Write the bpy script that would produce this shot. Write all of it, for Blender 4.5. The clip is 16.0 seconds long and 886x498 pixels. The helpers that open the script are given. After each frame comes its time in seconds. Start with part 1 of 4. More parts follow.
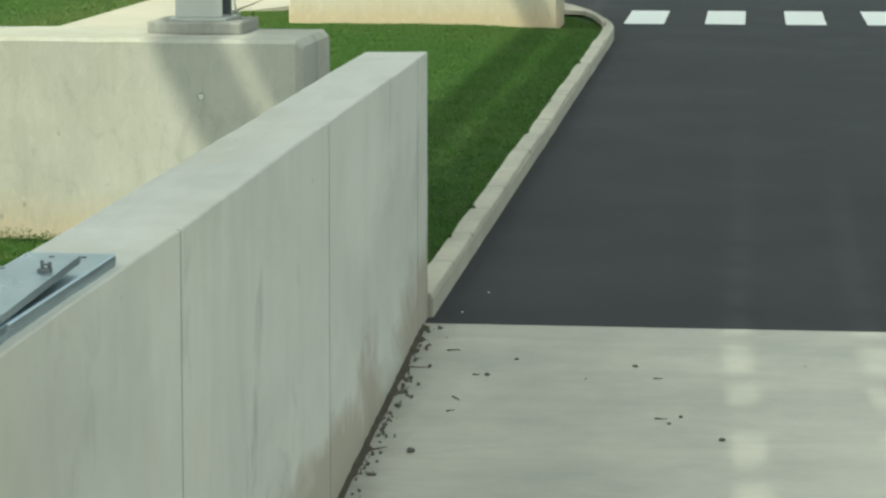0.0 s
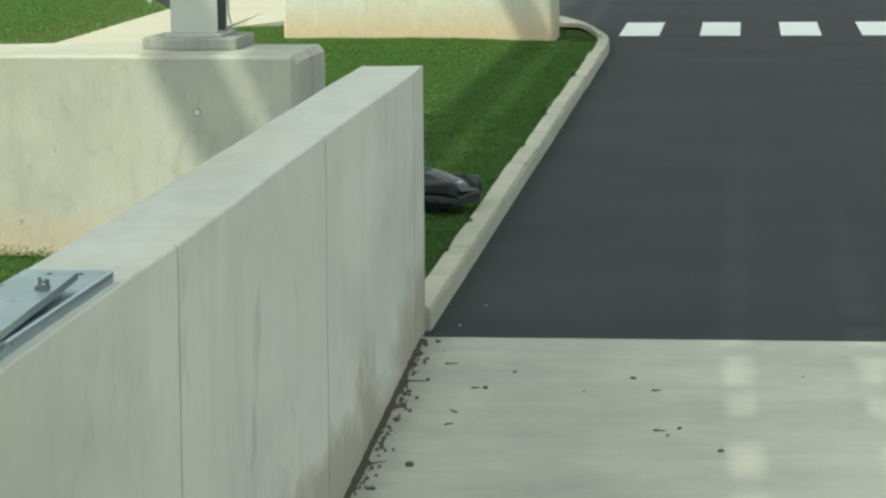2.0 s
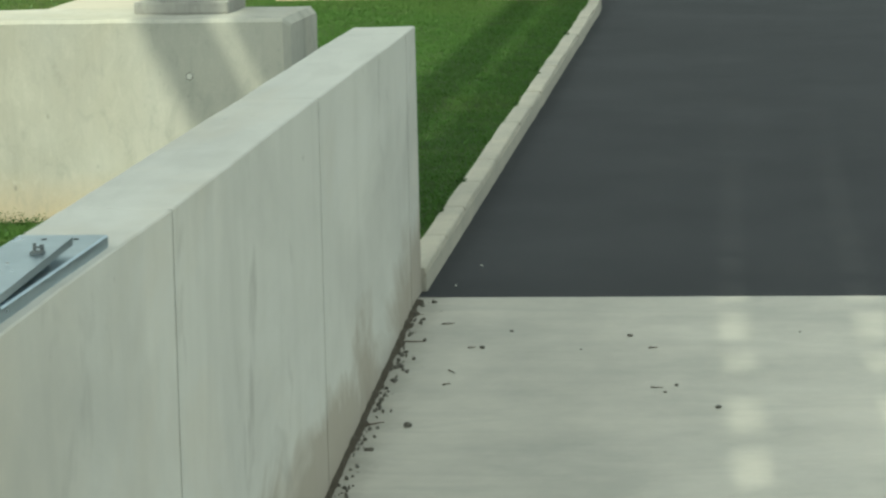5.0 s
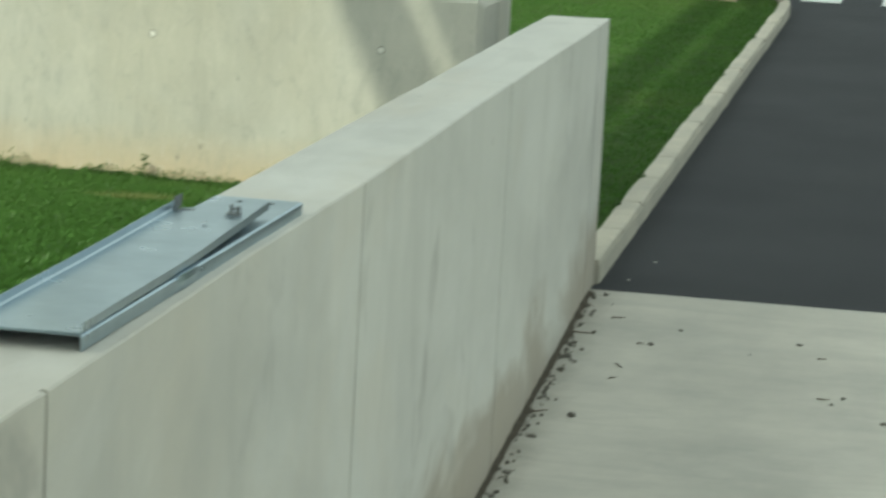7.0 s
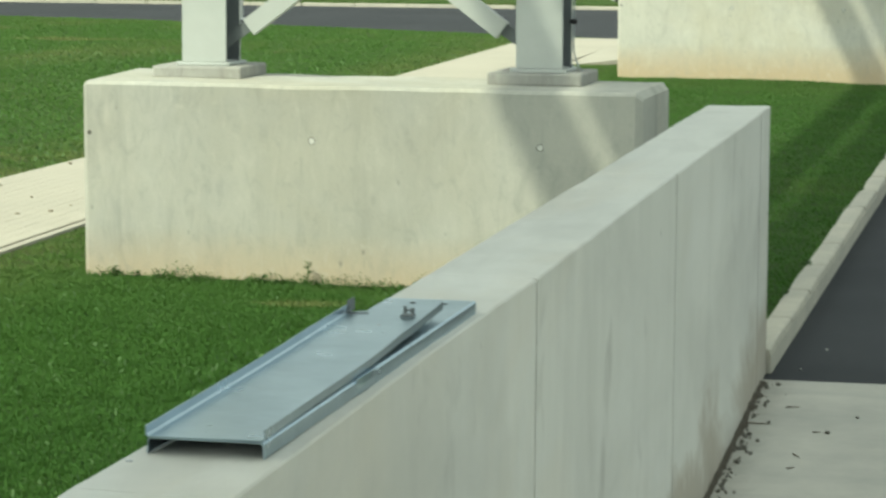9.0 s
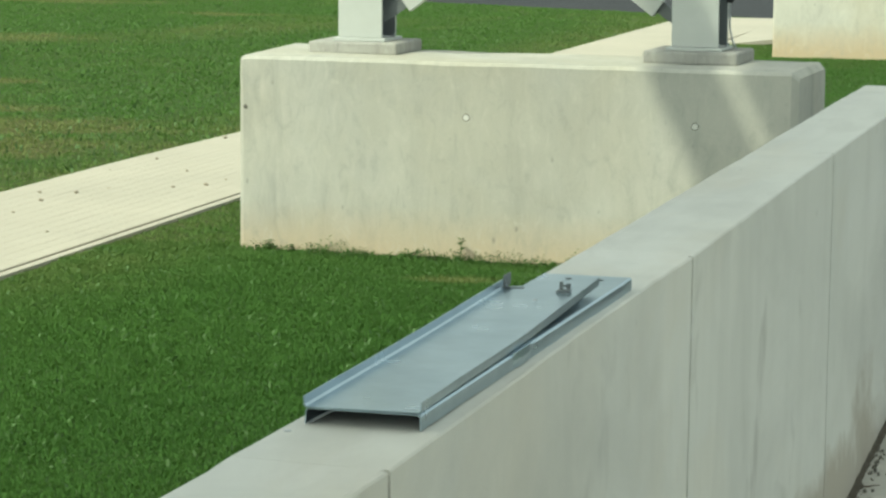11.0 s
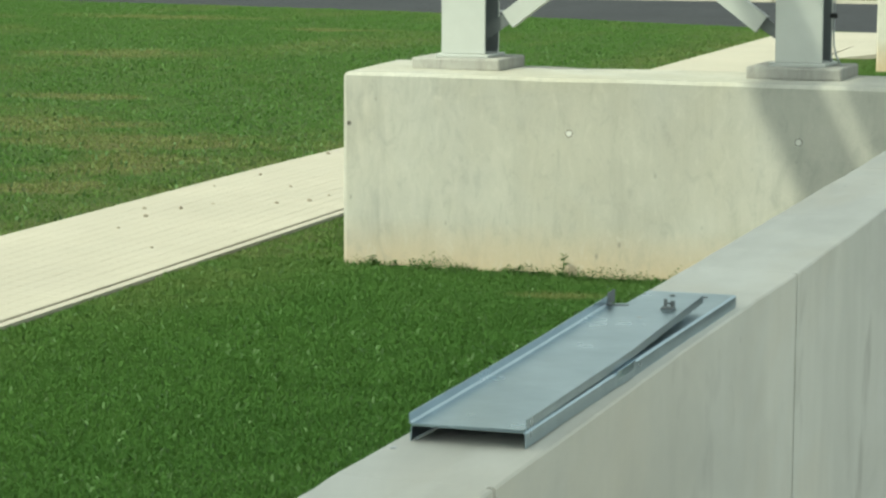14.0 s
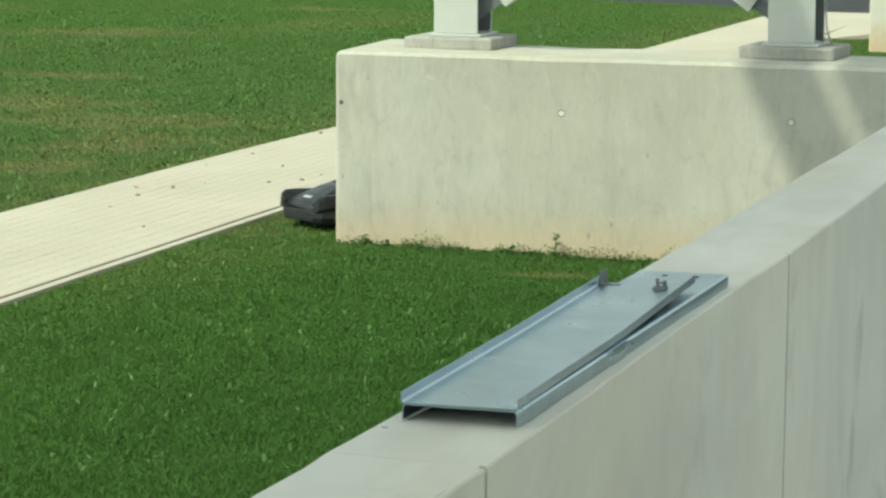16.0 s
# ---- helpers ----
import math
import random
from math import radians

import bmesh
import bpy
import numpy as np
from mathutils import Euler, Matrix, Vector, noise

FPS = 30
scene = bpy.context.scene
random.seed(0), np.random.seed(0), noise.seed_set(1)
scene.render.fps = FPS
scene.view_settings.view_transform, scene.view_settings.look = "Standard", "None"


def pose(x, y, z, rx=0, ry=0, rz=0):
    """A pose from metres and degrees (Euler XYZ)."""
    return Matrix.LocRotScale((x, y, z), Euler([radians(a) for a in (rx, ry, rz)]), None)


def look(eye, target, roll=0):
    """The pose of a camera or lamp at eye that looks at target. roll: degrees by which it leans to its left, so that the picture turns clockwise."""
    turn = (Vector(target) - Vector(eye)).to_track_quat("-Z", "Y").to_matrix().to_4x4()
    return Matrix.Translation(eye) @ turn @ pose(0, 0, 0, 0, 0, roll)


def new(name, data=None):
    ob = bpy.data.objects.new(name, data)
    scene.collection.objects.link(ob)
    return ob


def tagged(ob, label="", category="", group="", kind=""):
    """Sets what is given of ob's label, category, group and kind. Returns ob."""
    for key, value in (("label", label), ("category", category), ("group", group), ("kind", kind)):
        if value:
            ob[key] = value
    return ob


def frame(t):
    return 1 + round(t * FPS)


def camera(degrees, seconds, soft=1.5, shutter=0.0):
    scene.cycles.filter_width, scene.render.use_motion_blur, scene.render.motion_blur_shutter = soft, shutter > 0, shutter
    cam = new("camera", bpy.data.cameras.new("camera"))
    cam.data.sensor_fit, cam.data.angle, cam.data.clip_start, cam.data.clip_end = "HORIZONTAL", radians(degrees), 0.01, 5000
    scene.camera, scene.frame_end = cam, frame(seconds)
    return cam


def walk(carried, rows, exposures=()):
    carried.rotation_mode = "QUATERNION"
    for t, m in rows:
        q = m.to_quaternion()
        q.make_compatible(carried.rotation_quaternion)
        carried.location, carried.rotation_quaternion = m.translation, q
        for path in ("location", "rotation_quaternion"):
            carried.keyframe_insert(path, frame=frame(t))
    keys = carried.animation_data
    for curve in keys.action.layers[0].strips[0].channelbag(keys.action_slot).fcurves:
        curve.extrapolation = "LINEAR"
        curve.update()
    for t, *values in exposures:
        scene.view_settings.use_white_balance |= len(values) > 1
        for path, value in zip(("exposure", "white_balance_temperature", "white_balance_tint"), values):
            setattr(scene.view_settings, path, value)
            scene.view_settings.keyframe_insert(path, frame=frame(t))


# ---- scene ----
cam = camera(18.03, 16.0, soft=2.5, shutter=0.5)
PATH = [
    (0, (0.070, 0.017, 2.118), (-1.0163, 9.8427, 0.6122), 0.01),
    (0.5, (0.071, 0.016, 2.117), (-1.0352, 9.8383, 0.6010), -0.46),
    (1, (0.071, 0.016, 2.117), (-1.0537, 9.8376, 0.6123), -0.74),
    (1.5, (0.072, 0.014, 2.119), (-1.0141, 9.8455, 0.6459), -0.49),
    (2, (0.071, 0.010, 2.119), (-1.0061, 9.8448, 0.6610), -0.49),
    (2.5, (0.070, 0.013, 2.117), (-1.0734, 9.8367, 0.6360), -1.11),
    (3, (0.073, 0.011, 2.117), (-1.1024, 9.8259, 0.6043), -1.59),
    (3.5, (0.072, 0.010, 2.114), (-1.1075, 9.8170, 0.5568), -1.86),
    (4, (0.073, 0.015, 2.115), (-1.1246, 9.8153, 0.5290), -1.91),
    (4.5, (0.069, 0.019, 2.114), (-1.1122, 9.8182, 0.5104), -1.87),
    (4.7, (0.071, 0.019, 2.114), (-1.0528, 9.8260, 0.5132), -1.74),
    (6.8, (0.030, -0.039, 2.127), (-1.4054, 9.7283, 0.5329), 2.60),
    (7, (0.006, -0.037, 2.126), (-1.6210, 9.6898, 0.4697), 3.02),
    (7.5, (-0.031, -0.010, 2.120), (-1.7821, 9.6855, 0.4107), 3.62),
    (8, (-0.041, -0.004, 2.117), (-1.9456, 9.6803, 0.5104), 1.69),
    (8.5, (-0.036, 0.011, 2.106), (-2.0585, 9.6921, 0.6264), 0.18),
    (9, (-0.048, 0.029, 2.102), (-2.2471, 9.6951, 0.7884), 0.19),
    (9.5, (-0.054, 0.032, 2.097), (-2.4028, 9.6672, 0.8170), 0.36),
    (10, (-0.058, 0.034, 2.098), (-2.5416, 9.6273, 0.7566), 0.18),
    (10.2, (-0.059, 0.026, 2.090), (-2.6161, 9.5968, 0.7283), 0.21),
    (12.3, (-0.051, -0.029, 2.112), (-2.8882, 9.4565, 0.7065), 0.18),
    (12.5, (-0.046, -0.040, 2.112), (-2.9281, 9.4317, 0.7049), -0.02),
    (13, (-0.048, -0.034, 2.108), (-3.0264, 9.4130, 0.7390), -0.05),
    (13.5, (-0.052, -0.032, 2.108), (-3.0987, 9.3995, 0.7819), 0.12),
    (14, (-0.059, -0.015, 2.106), (-3.1251, 9.4075, 0.7624), 0.21),
    (14.5, (-0.059, -0.010, 2.105), (-3.1228, 9.4086, 0.7237), 0.25),
    (15, (-0.058, -0.010, 2.105), (-3.0937, 9.4138, 0.7002), 0.30),
    (15.5, (-0.058, -0.008, 2.104), (-3.0615, 9.4247, 0.6902), 0.29),
    (16, (-0.060, -0.010, 2.104), (-3.0963, 9.4124, 0.6886), 0.32),
]
walk(cam, [(t, look(eye, target, roll)) for t, eye, target, roll in PATH],
     exposures=[(0.0, 0.62, 6550, -11), (16.0, 0.62, 6550, -11)])

# ---- light: hazy sun from behind the viewer's left, bright sky ----
SUN_WAY = Vector((0.50, 0.62, -1.0)).normalized()
sun = new("sun", bpy.data.lights.new("sun", "SUN"))
sun.data.energy, sun.data.angle, sun.data.color = 2.4, radians(0.53), (1.0, 0.93, 0.80)
sun.matrix_world = look(-40 * SUN_WAY, (0, 0, 0))
world = bpy.data.worlds.new("sky")
scene.world = world
world.use_nodes = True
sky = world.node_tree.nodes.new("ShaderNodeTexSky")
sky.sky_type, sky.sun_disc = "NISHITA", False
sky.sun_elevation = math.asin(-SUN_WAY.z)
sky.sun_rotation = math.atan2(-SUN_WAY.x, -SUN_WAY.y)
sky.air_density, sky.dust_density, sky.ozone_density = 1.0, 4.0, 1.0
back = world.node_tree.nodes["Background"]
back.inputs["Strength"].default_value = 0.15
haze = world.node_tree.nodes.new("ShaderNodeHueSaturation")
haze.inputs["Saturation"].default_value = 0.35
world.node_tree.links.new(sky.outputs["Color"], haze.inputs["Color"])
veil = world.node_tree.nodes.new("ShaderNodeMix")
veil.data_type = "RGBA"
veil.inputs["Factor"].default_value = 0.45
veil.inputs["B"].default_value = (4.6, 4.75, 4.8, 1)
world.node_tree.links.new(haze.outputs["Color"], veil.inputs["A"])
world.node_tree.links.new(veil.outputs["Result"], back.inputs["Color"])


# ---- materials ----
class Nodes:
    """Short hand for building a node material."""

    def __init__(self, name, rough=0.8, metal=0.0, spec=0.3):
        self.mat = bpy.data.materials.new(name)
        self.mat.use_nodes = True
        self.tree = self.mat.node_tree
        self.shader = self.tree.nodes["Principled BSDF"]
        self.shader.inputs["Roughness"].default_value = rough
        self.shader.inputs["Metallic"].default_value = metal
        self.shader.inputs["Specular IOR Level"].default_value = spec
        self.where = self.tree.nodes.new("ShaderNodeNewGeometry").outputs["Position"]

    def put(self, value, socket):
        if isinstance(value, bpy.types.NodeSocket):
            self.tree.links.new(value, socket)
        elif isinstance(value, tuple) and len(value) == 3 and socket.type == "RGBA":
            socket.default_value = (*value, 1)
        else:
            socket.default_value = value

    def local(self):
        self.where = self.tree.nodes.new("ShaderNodeTexCoord").outputs["Object"]
        return self

    def stretch(self, sx, sy, sz, shift=(0, 0, 0)):
        n = self.tree.nodes.new("ShaderNodeMapping")
        n.inputs["Scale"].default_value = (sx, sy, sz)
        n.inputs["Location"].default_value = shift
        self.put(self.where, n.inputs["Vector"])
        return n.outputs["Vector"]

    def noise(self, scale, detail=4, rough=0.55, at=None, warp=0.0):
        n = self.tree.nodes.new("ShaderNodeTexNoise")
        self.put(at or self.where, n.inputs["Vector"])
        for key, value in (("Scale", scale), ("Detail", detail), ("Roughness", rough), ("Distortion", warp)):
            n.inputs[key].default_value = value
        return n.outputs["Fac"]

    def cells(self, scale, at=None, feature="F1"):
        n = self.tree.nodes.new("ShaderNodeTexVoronoi")
        n.feature = feature
        self.put(at or self.where, n.inputs["Vector"])
        n.inputs["Scale"].default_value = scale
        return n.outputs["Distance"]

    def span(self, value, a, b, c=0.0, d=1.0):
        n = self.tree.nodes.new("ShaderNodeMapRange")
        for key, v in zip(("Value", "From Min", "From Max", "To Min", "To Max"), (value, a, b, c, d)):
            self.put(v, n.inputs[key])
        return n.outputs["Result"]

    def calc(self, kind, a, b=0.0):
        n = self.tree.nodes.new("ShaderNodeMath")
        n.operation = kind
        self.put(a, n.inputs[0]), self.put(b, n.inputs[1])
        return n.outputs[0]

    def mix(self, fac, a, b, kind="MIX"):
        n = self.tree.nodes.new("ShaderNodeMix")
        n.data_type, n.blend_type = "RGBA", kind
        self.put(fac, n.inputs["Factor"]), self.put(a, n.inputs["A"]), self.put(b, n.inputs["B"])
        return n.outputs["Result"]

    def axis(self, k):
        n = self.tree.nodes.new("ShaderNodeSeparateXYZ")
        self.put(self.where, n.inputs[0])
        return n.outputs[k]

    def chance(self):
        return self.tree.nodes.new("ShaderNodeObjectInfo").outputs["Random"]

    def island(self):
        return self.tree.nodes.new("ShaderNodeNewGeometry").outputs["Random Per Island"]

    def done(self, color, bump=None, height=0.01, rough=None, strength=0.6):
        self.put(color, self.shader.inputs["Base Color"])
        if rough is not None:
            self.put(rough, self.shader.inputs["Roughness"])
        if bump is not None:
            n = self.tree.nodes.new("ShaderNodeBump")
            n.inputs["Distance"].default_value, n.inputs["Strength"].default_value = height, strength
            self.put(bump, n.inputs["Height"])
            self.put(n.outputs["Normal"], self.shader.inputs["Normal"])
        return self.mat


def concrete_cast(name, light, dark, foot=None, foot_z=0.0, foot_high=0.25, streaks=0.6, seed=0.0, wide=1.0, hair=1.0):
    """Cast concrete: cloudy tone, rain streaks down the faces, pores, an earth-stained foot."""
    n = Nodes(name, 0.85, 0, 0.25)
    cloud = n.noise(1.3, 5, 0.6, n.stretch(1, 1, 1, (seed, 0, 0)))
    color = n.mix(n.span(cloud, 0.3, 0.7), light, dark)
    run = n.noise(1.0, 6, 0.66, n.stretch(5.5 * wide, 5.5 * wide, 0.45, (seed, 3, 0)), 0.5)
    color = n.mix(n.calc("MULTIPLY", n.span(run, 0.52, 0.78), streaks), color, tuple(0.62 * c for c in dark))
    run2 = n.noise(1.0, 5, 0.65, n.stretch(16 * wide, 16 * wide, 1.8, (seed, 9, 0)), 0.3)
    color = n.mix(n.calc("MULTIPLY", n.span(run2, 0.55, 0.75), 0.35 * streaks), color, tuple(min(1, 1.2 * c) for c in light))
    drip = n.noise(1.0, 5, 0.6, n.stretch(9 * wide, 9 * wide, 1.3, (seed + 2, 1, 4)), 0.6)
    color = n.mix(n.calc("MULTIPLY", n.span(drip, 0.66, 0.76), 0.6 * hair), color, tuple(0.5 * c for c in dark))
    tint = n.noise(0.9, 4, 0.6, n.stretch(1, 1, 0.8, (seed + 4, 2, 6)), 0.5)
    color = n.mix(n.calc("MULTIPLY", n.span(tint, 0.45, 0.65), 0.5), color, (1.0 * dark[0], 0.94 * dark[1], 0.80 * dark[2]))
    blot = n.noise(3.2, 7, 0.72, n.stretch(1, 1, 0.7, (seed, 5, 0)), 1.2)
    color = n.mix(n.calc("MULTIPLY", n.span(blot, 0.56, 0.74), 0.38), color, tuple(0.62 * c for c in dark))
    if foot:
        edge = n.calc("ADD", n.axis(2), n.calc("MULTIPLY", n.noise(3.5, 5, 0.65), -0.5 * foot_high))
        rise = n.span(edge, foot_z - 0.25 * foot_high, foot_z + 0.75 * foot_high, 1, 0)
        color = n.mix(n.calc("MULTIPLY", rise, 0.75), color, foot)
    mott = n.noise(1.0, 6, 0.7, n.stretch(22 * wide, 22 * wide, 7, (seed, 2, 1)), 0.8)
    color = n.mix(n.calc("MULTIPLY", n.span(mott, 0.52, 0.72), 0.55 * hair), color, tuple(0.66 * c for c in dark))
    color = n.mix(n.calc("MULTIPLY", n.span(mott, 0.45, 0.28), 0.4), color, tuple(min(1, 1.12 * c) for c in light))
    pore = n.span(n.cells(11, n.stretch(1, 1, 0.55, (seed, 0, 0))), 0.03, 0.13, 1, 0)
    pore = n.calc("MULTIPLY", pore, n.span(n.noise(5, 3), 0.5, 0.6))
    color = n.mix(n.calc("MULTIPLY", pore, 0.75), color, tuple(0.38 * c for c in dark))
    pit = n.span(n.cells(60), 0.0, 0.14, 1, 0)
    color = n.mix(n.calc("MULTIPLY", n.calc("MULTIPLY", pit, n.span(n.noise(9, 3), 0.5, 0.62)), 0.4), color, tuple(0.5 * c for c in dark))
    fine = n.noise(160, 3, 0.7)
    color = n.mix(n.calc("MULTIPLY", n.span(fine, 0.35, 0.65), 0.16), color, tuple(0.7 * c for c in dark))
    return n.done(color, n.calc("ADD", n.calc("MULTIPLY", fine, 0.25), n.calc("MULTIPLY", n.noise(7, 5), 0.75)), 0.006)


def wall_concrete():
    """Smooth shuttered concrete: broad soft runs, warm clouds, a few dark runs, a rust-brown foot over the ramp."""
    n = Nodes("grey_concrete", 0.85, 0, 0.25)
    color = n.mix(n.span(n.noise(0.7, 4, 0.55), 0.3, 0.7), (0.645, 0.635, 0.592), (0.572, 0.567, 0.53))
    warm = n.noise(1.0, 4, 0.6, n.stretch(1.2, 0.45, 0.6, (3, 1, 0)), 0.4)
    color = n.mix(n.calc("MULTIPLY", n.span(warm, 0.48, 0.66), 0.65), color, (0.585, 0.535, 0.445))
    broad = n.noise(1.0, 6, 0.62, n.stretch(1.5, 0.5, 0.8, (1, 4, 0)), 0.5)
    color = n.mix(n.calc("MULTIPLY", n.span(broad, 0.48, 0.68), 0.6), color, (0.435, 0.43, 0.40))
    pale = n.noise(1.0, 6, 0.65, n.stretch(2, 0.8, 1.2, (8, 2, 3)), 0.5)
    color = n.mix(n.calc("MULTIPLY", n.span(pale, 0.53, 0.70), 0.5), color, (0.66, 0.655, 0.625))
    soft = n.noise(1.0, 5, 0.6, n.stretch(2, 1.3, 0.4, (4, 6, 1)), 0.4)
    color = n.mix(n.calc("MULTIPLY", n.span(soft, 0.54, 0.72), 0.4), color, (0.41, 0.405, 0.375))
    run = n.noise(1.0, 4, 0.6, n.stretch(1.5, 1.7, 1.4, (2, 7, 5)), 0.5)
    color = n.mix(n.calc("MULTIPLY", n.span(run, 0.58, 0.70), n.span(n.axis(2), 1.02, 1.038, 0.56, 0.12)), color, (0.31, 0.30, 0.275))
    band = n.noise(1.0, 3, 0.5, n.stretch(0.2, 5.0, 0.2, (0, 3, 0)))
    color = n.mix(n.calc("MULTIPLY", n.span(band, 0.5, 0.7), 0.18), color, (0.48, 0.475, 0.44))
    level = n.calc("ADD", n.axis(2), n.calc("MULTIPLY", n.axis(1), -0.0654))
    ragged = n.noise(1.0, 5, 0.65, n.stretch(1, 0.55, 0.8, (5, 0, 0)), 0.6)
    reach = n.span(ragged, 0.38, 0.68, -1.02, -0.52)
    foot = n.span(n.calc("SUBTRACT", level, reach), -0.10, 0.10, 1, 0)
    color = n.mix(n.calc("MULTIPLY", foot, 0.7), color, (0.32, 0.27, 0.21))
    pore = n.calc("MULTIPLY", n.span(n.cells(7, n.stretch(1, 1, 0.6)), 0.02, 0.07, 1, 0), n.span(n.noise(2.5, 3), 0.52, 0.6))
    color = n.mix(n.calc("MULTIPLY", pore, 0.7), color, (0.18, 0.175, 0.16))
    fine = n.noise(120, 3, 0.7)
    color = n.mix(n.calc("MULTIPLY", n.span(fine, 0.35, 0.65), 0.10), color, (0.45, 0.44, 0.41))
    return n.done(color, n.calc("ADD", n.calc("MULTIPLY", fine, 0.25), n.calc("MULTIPLY", n.noise(6, 5), 0.75)), 0.005)


M_PIER = concrete_cast("sunbleached_concrete", (0.52, 0.505, 0.445), (0.41, 0.405, 0.365), (0.54, 0.42, 0.27), 0.0, 0.26, 0.8, 0.0, 0.7, 0.75)
M_PIER_FAR = concrete_cast("pale_concrete", (0.66, 0.64, 0.565), (0.55, 0.535, 0.475), (0.55, 0.40, 0.23), -0.02, 0.34, 0.5, 7.0, 0.6, 0.7)
M_WALL = wall_concrete()
M_PAD = concrete_cast("rough_grout", (0.47, 0.46, 0.415), (0.30, 0.295, 0.275), None, 0, 0, 0.9, 11.0)


def apron_material():
    n = Nodes("brushed_concrete", 0.85, 0, 0.3)
    color = n.mix(n.span(n.noise(1.6, 6, 0.66), 0.34, 0.66), (0.575, 0.545, 0.485), (0.435, 0.42, 0.38))
    band = n.noise(1.0, 5, 0.6, n.stretch(0.7, 7, 1), 0.3)
    color = n.mix(n.calc("MULTIPLY", n.span(band, 0.5, 0.7), 0.4), color, (0.40, 0.39, 0.355))
    spot = n.noise(1.7, 6, 0.68, n.stretch(0.6, 1.6, 1, (4, 1, 0)), 0.8)
    color = n.mix(n.calc("MULTIPLY", n.span(spot, 0.56, 0.74), 0.45), color, (0.39, 0.385, 0.355))
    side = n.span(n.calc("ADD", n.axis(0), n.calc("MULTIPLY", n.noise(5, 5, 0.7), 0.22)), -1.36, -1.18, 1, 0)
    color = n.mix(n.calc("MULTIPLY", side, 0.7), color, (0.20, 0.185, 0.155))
    score = n.noise(1.0, 5, 0.7, n.stretch(0.5, 34, 1, (0, 2, 0)), 0.2)
    color = n.mix(n.calc("MULTIPLY", n.span(score, 0.58, 0.70), 0.35), color, (0.36, 0.35, 0.32))
    pale = n.noise(1.0, 5, 0.65, n.stretch(0.9, 2.2, 1, (7, 5, 0)), 0.5)
    color = n.mix(n.calc("MULTIPLY", n.span(pale, 0.52, 0.7), 0.4), color, (0.61, 0.585, 0.53))
    fine = n.noise(1.0, 4, 0.7, n.stretch(35, 260, 60))
    color = n.mix(n.calc("MULTIPLY", fine, 0.22), color, (0.40, 0.39, 0.35))
    return n.done(color, fine, 0.003)


def asphalt_material():
    n = Nodes("asphalt", 0.8, 0, 0.38)
    grit = n.cells(120)
    color = n.mix(n.span(n.noise(0.5, 5, 0.6, n.stretch(1.6, 0.07, 1)), 0.3, 0.7), (0.0175, 0.019, 0.024), (0.022, 0.0235, 0.0285))
    color = n.mix(n.calc("MULTIPLY", n.span(n.noise(260, 2, 0.6), 0.55, 0.75), 0.4), color, (0.075, 0.075, 0.076))
    color = n.mix(n.calc("MULTIPLY", n.span(n.noise(2.5, 6, 0.7, n.stretch(1, 0.3, 1)), 0.55, 0.75), 0.3), color, (0.045, 0.045, 0.046))
    return n.done(color, grit, 0.004, n.span(n.noise(0.8, 3), 0.3, 0.7, 0.82, 0.92), 0.4)


def paving_material():
    n = Nodes("cream_paving", 0.85, 0, 0.25)
    color = n.mix(n.span(n.noise(0.8, 5), 0.3, 0.7), (0.46, 0.425, 0.355), (0.40, 0.37, 0.31))
    color = n.mix(n.calc("MULTIPLY", n.chance(), 0.25), color, (0.39, 0.355, 0.29))
    color = n.mix(n.calc("MULTIPLY", n.span(n.noise(14, 5, 0.7), 0.56, 0.72), 0.3), color, (0.36, 0.31, 0.24))
    return n.done(color, n.noise(90, 3), 0.003)


def kerb_material():
    n = Nodes("kerb_concrete", 0.85, 0, 0.25)
    color = n.mix(n.span(n.noise(2.2, 5, 0.6), 0.3, 0.7), (0.55, 0.51, 0.42), (0.40, 0.375, 0.32))
    color = n.mix(n.calc("MULTIPLY", n.chance(), 0.45), color, (0.42, 0.40, 0.34))
    color = n.mix(n.calc("MULTIPLY", n.span(n.noise(22, 5, 0.7), 0.55, 0.7), 0.5), color, (0.27, 0.25, 0.21))
    return n.done(color, n.noise(60, 4), 0.005)


DRY_PATCHES = [(-9.2, 20.2, 1.3, 0.9), (-10.7, 21.5, 1.0, 0.8), (-8.5, 18.4, 0.6, 0.9), (-8.4, 16.9, 0.5, 0.5), (-3.80, 13.33, 0.26, 0.10),
               (-14.2, 30.6, 1.1, 0.8), (-11.7, 24.5, 0.8, 0.4), (-17.0, 38.5, 1.6, 0.6), (-13.4, 36.1, 0.9, 0.4)]


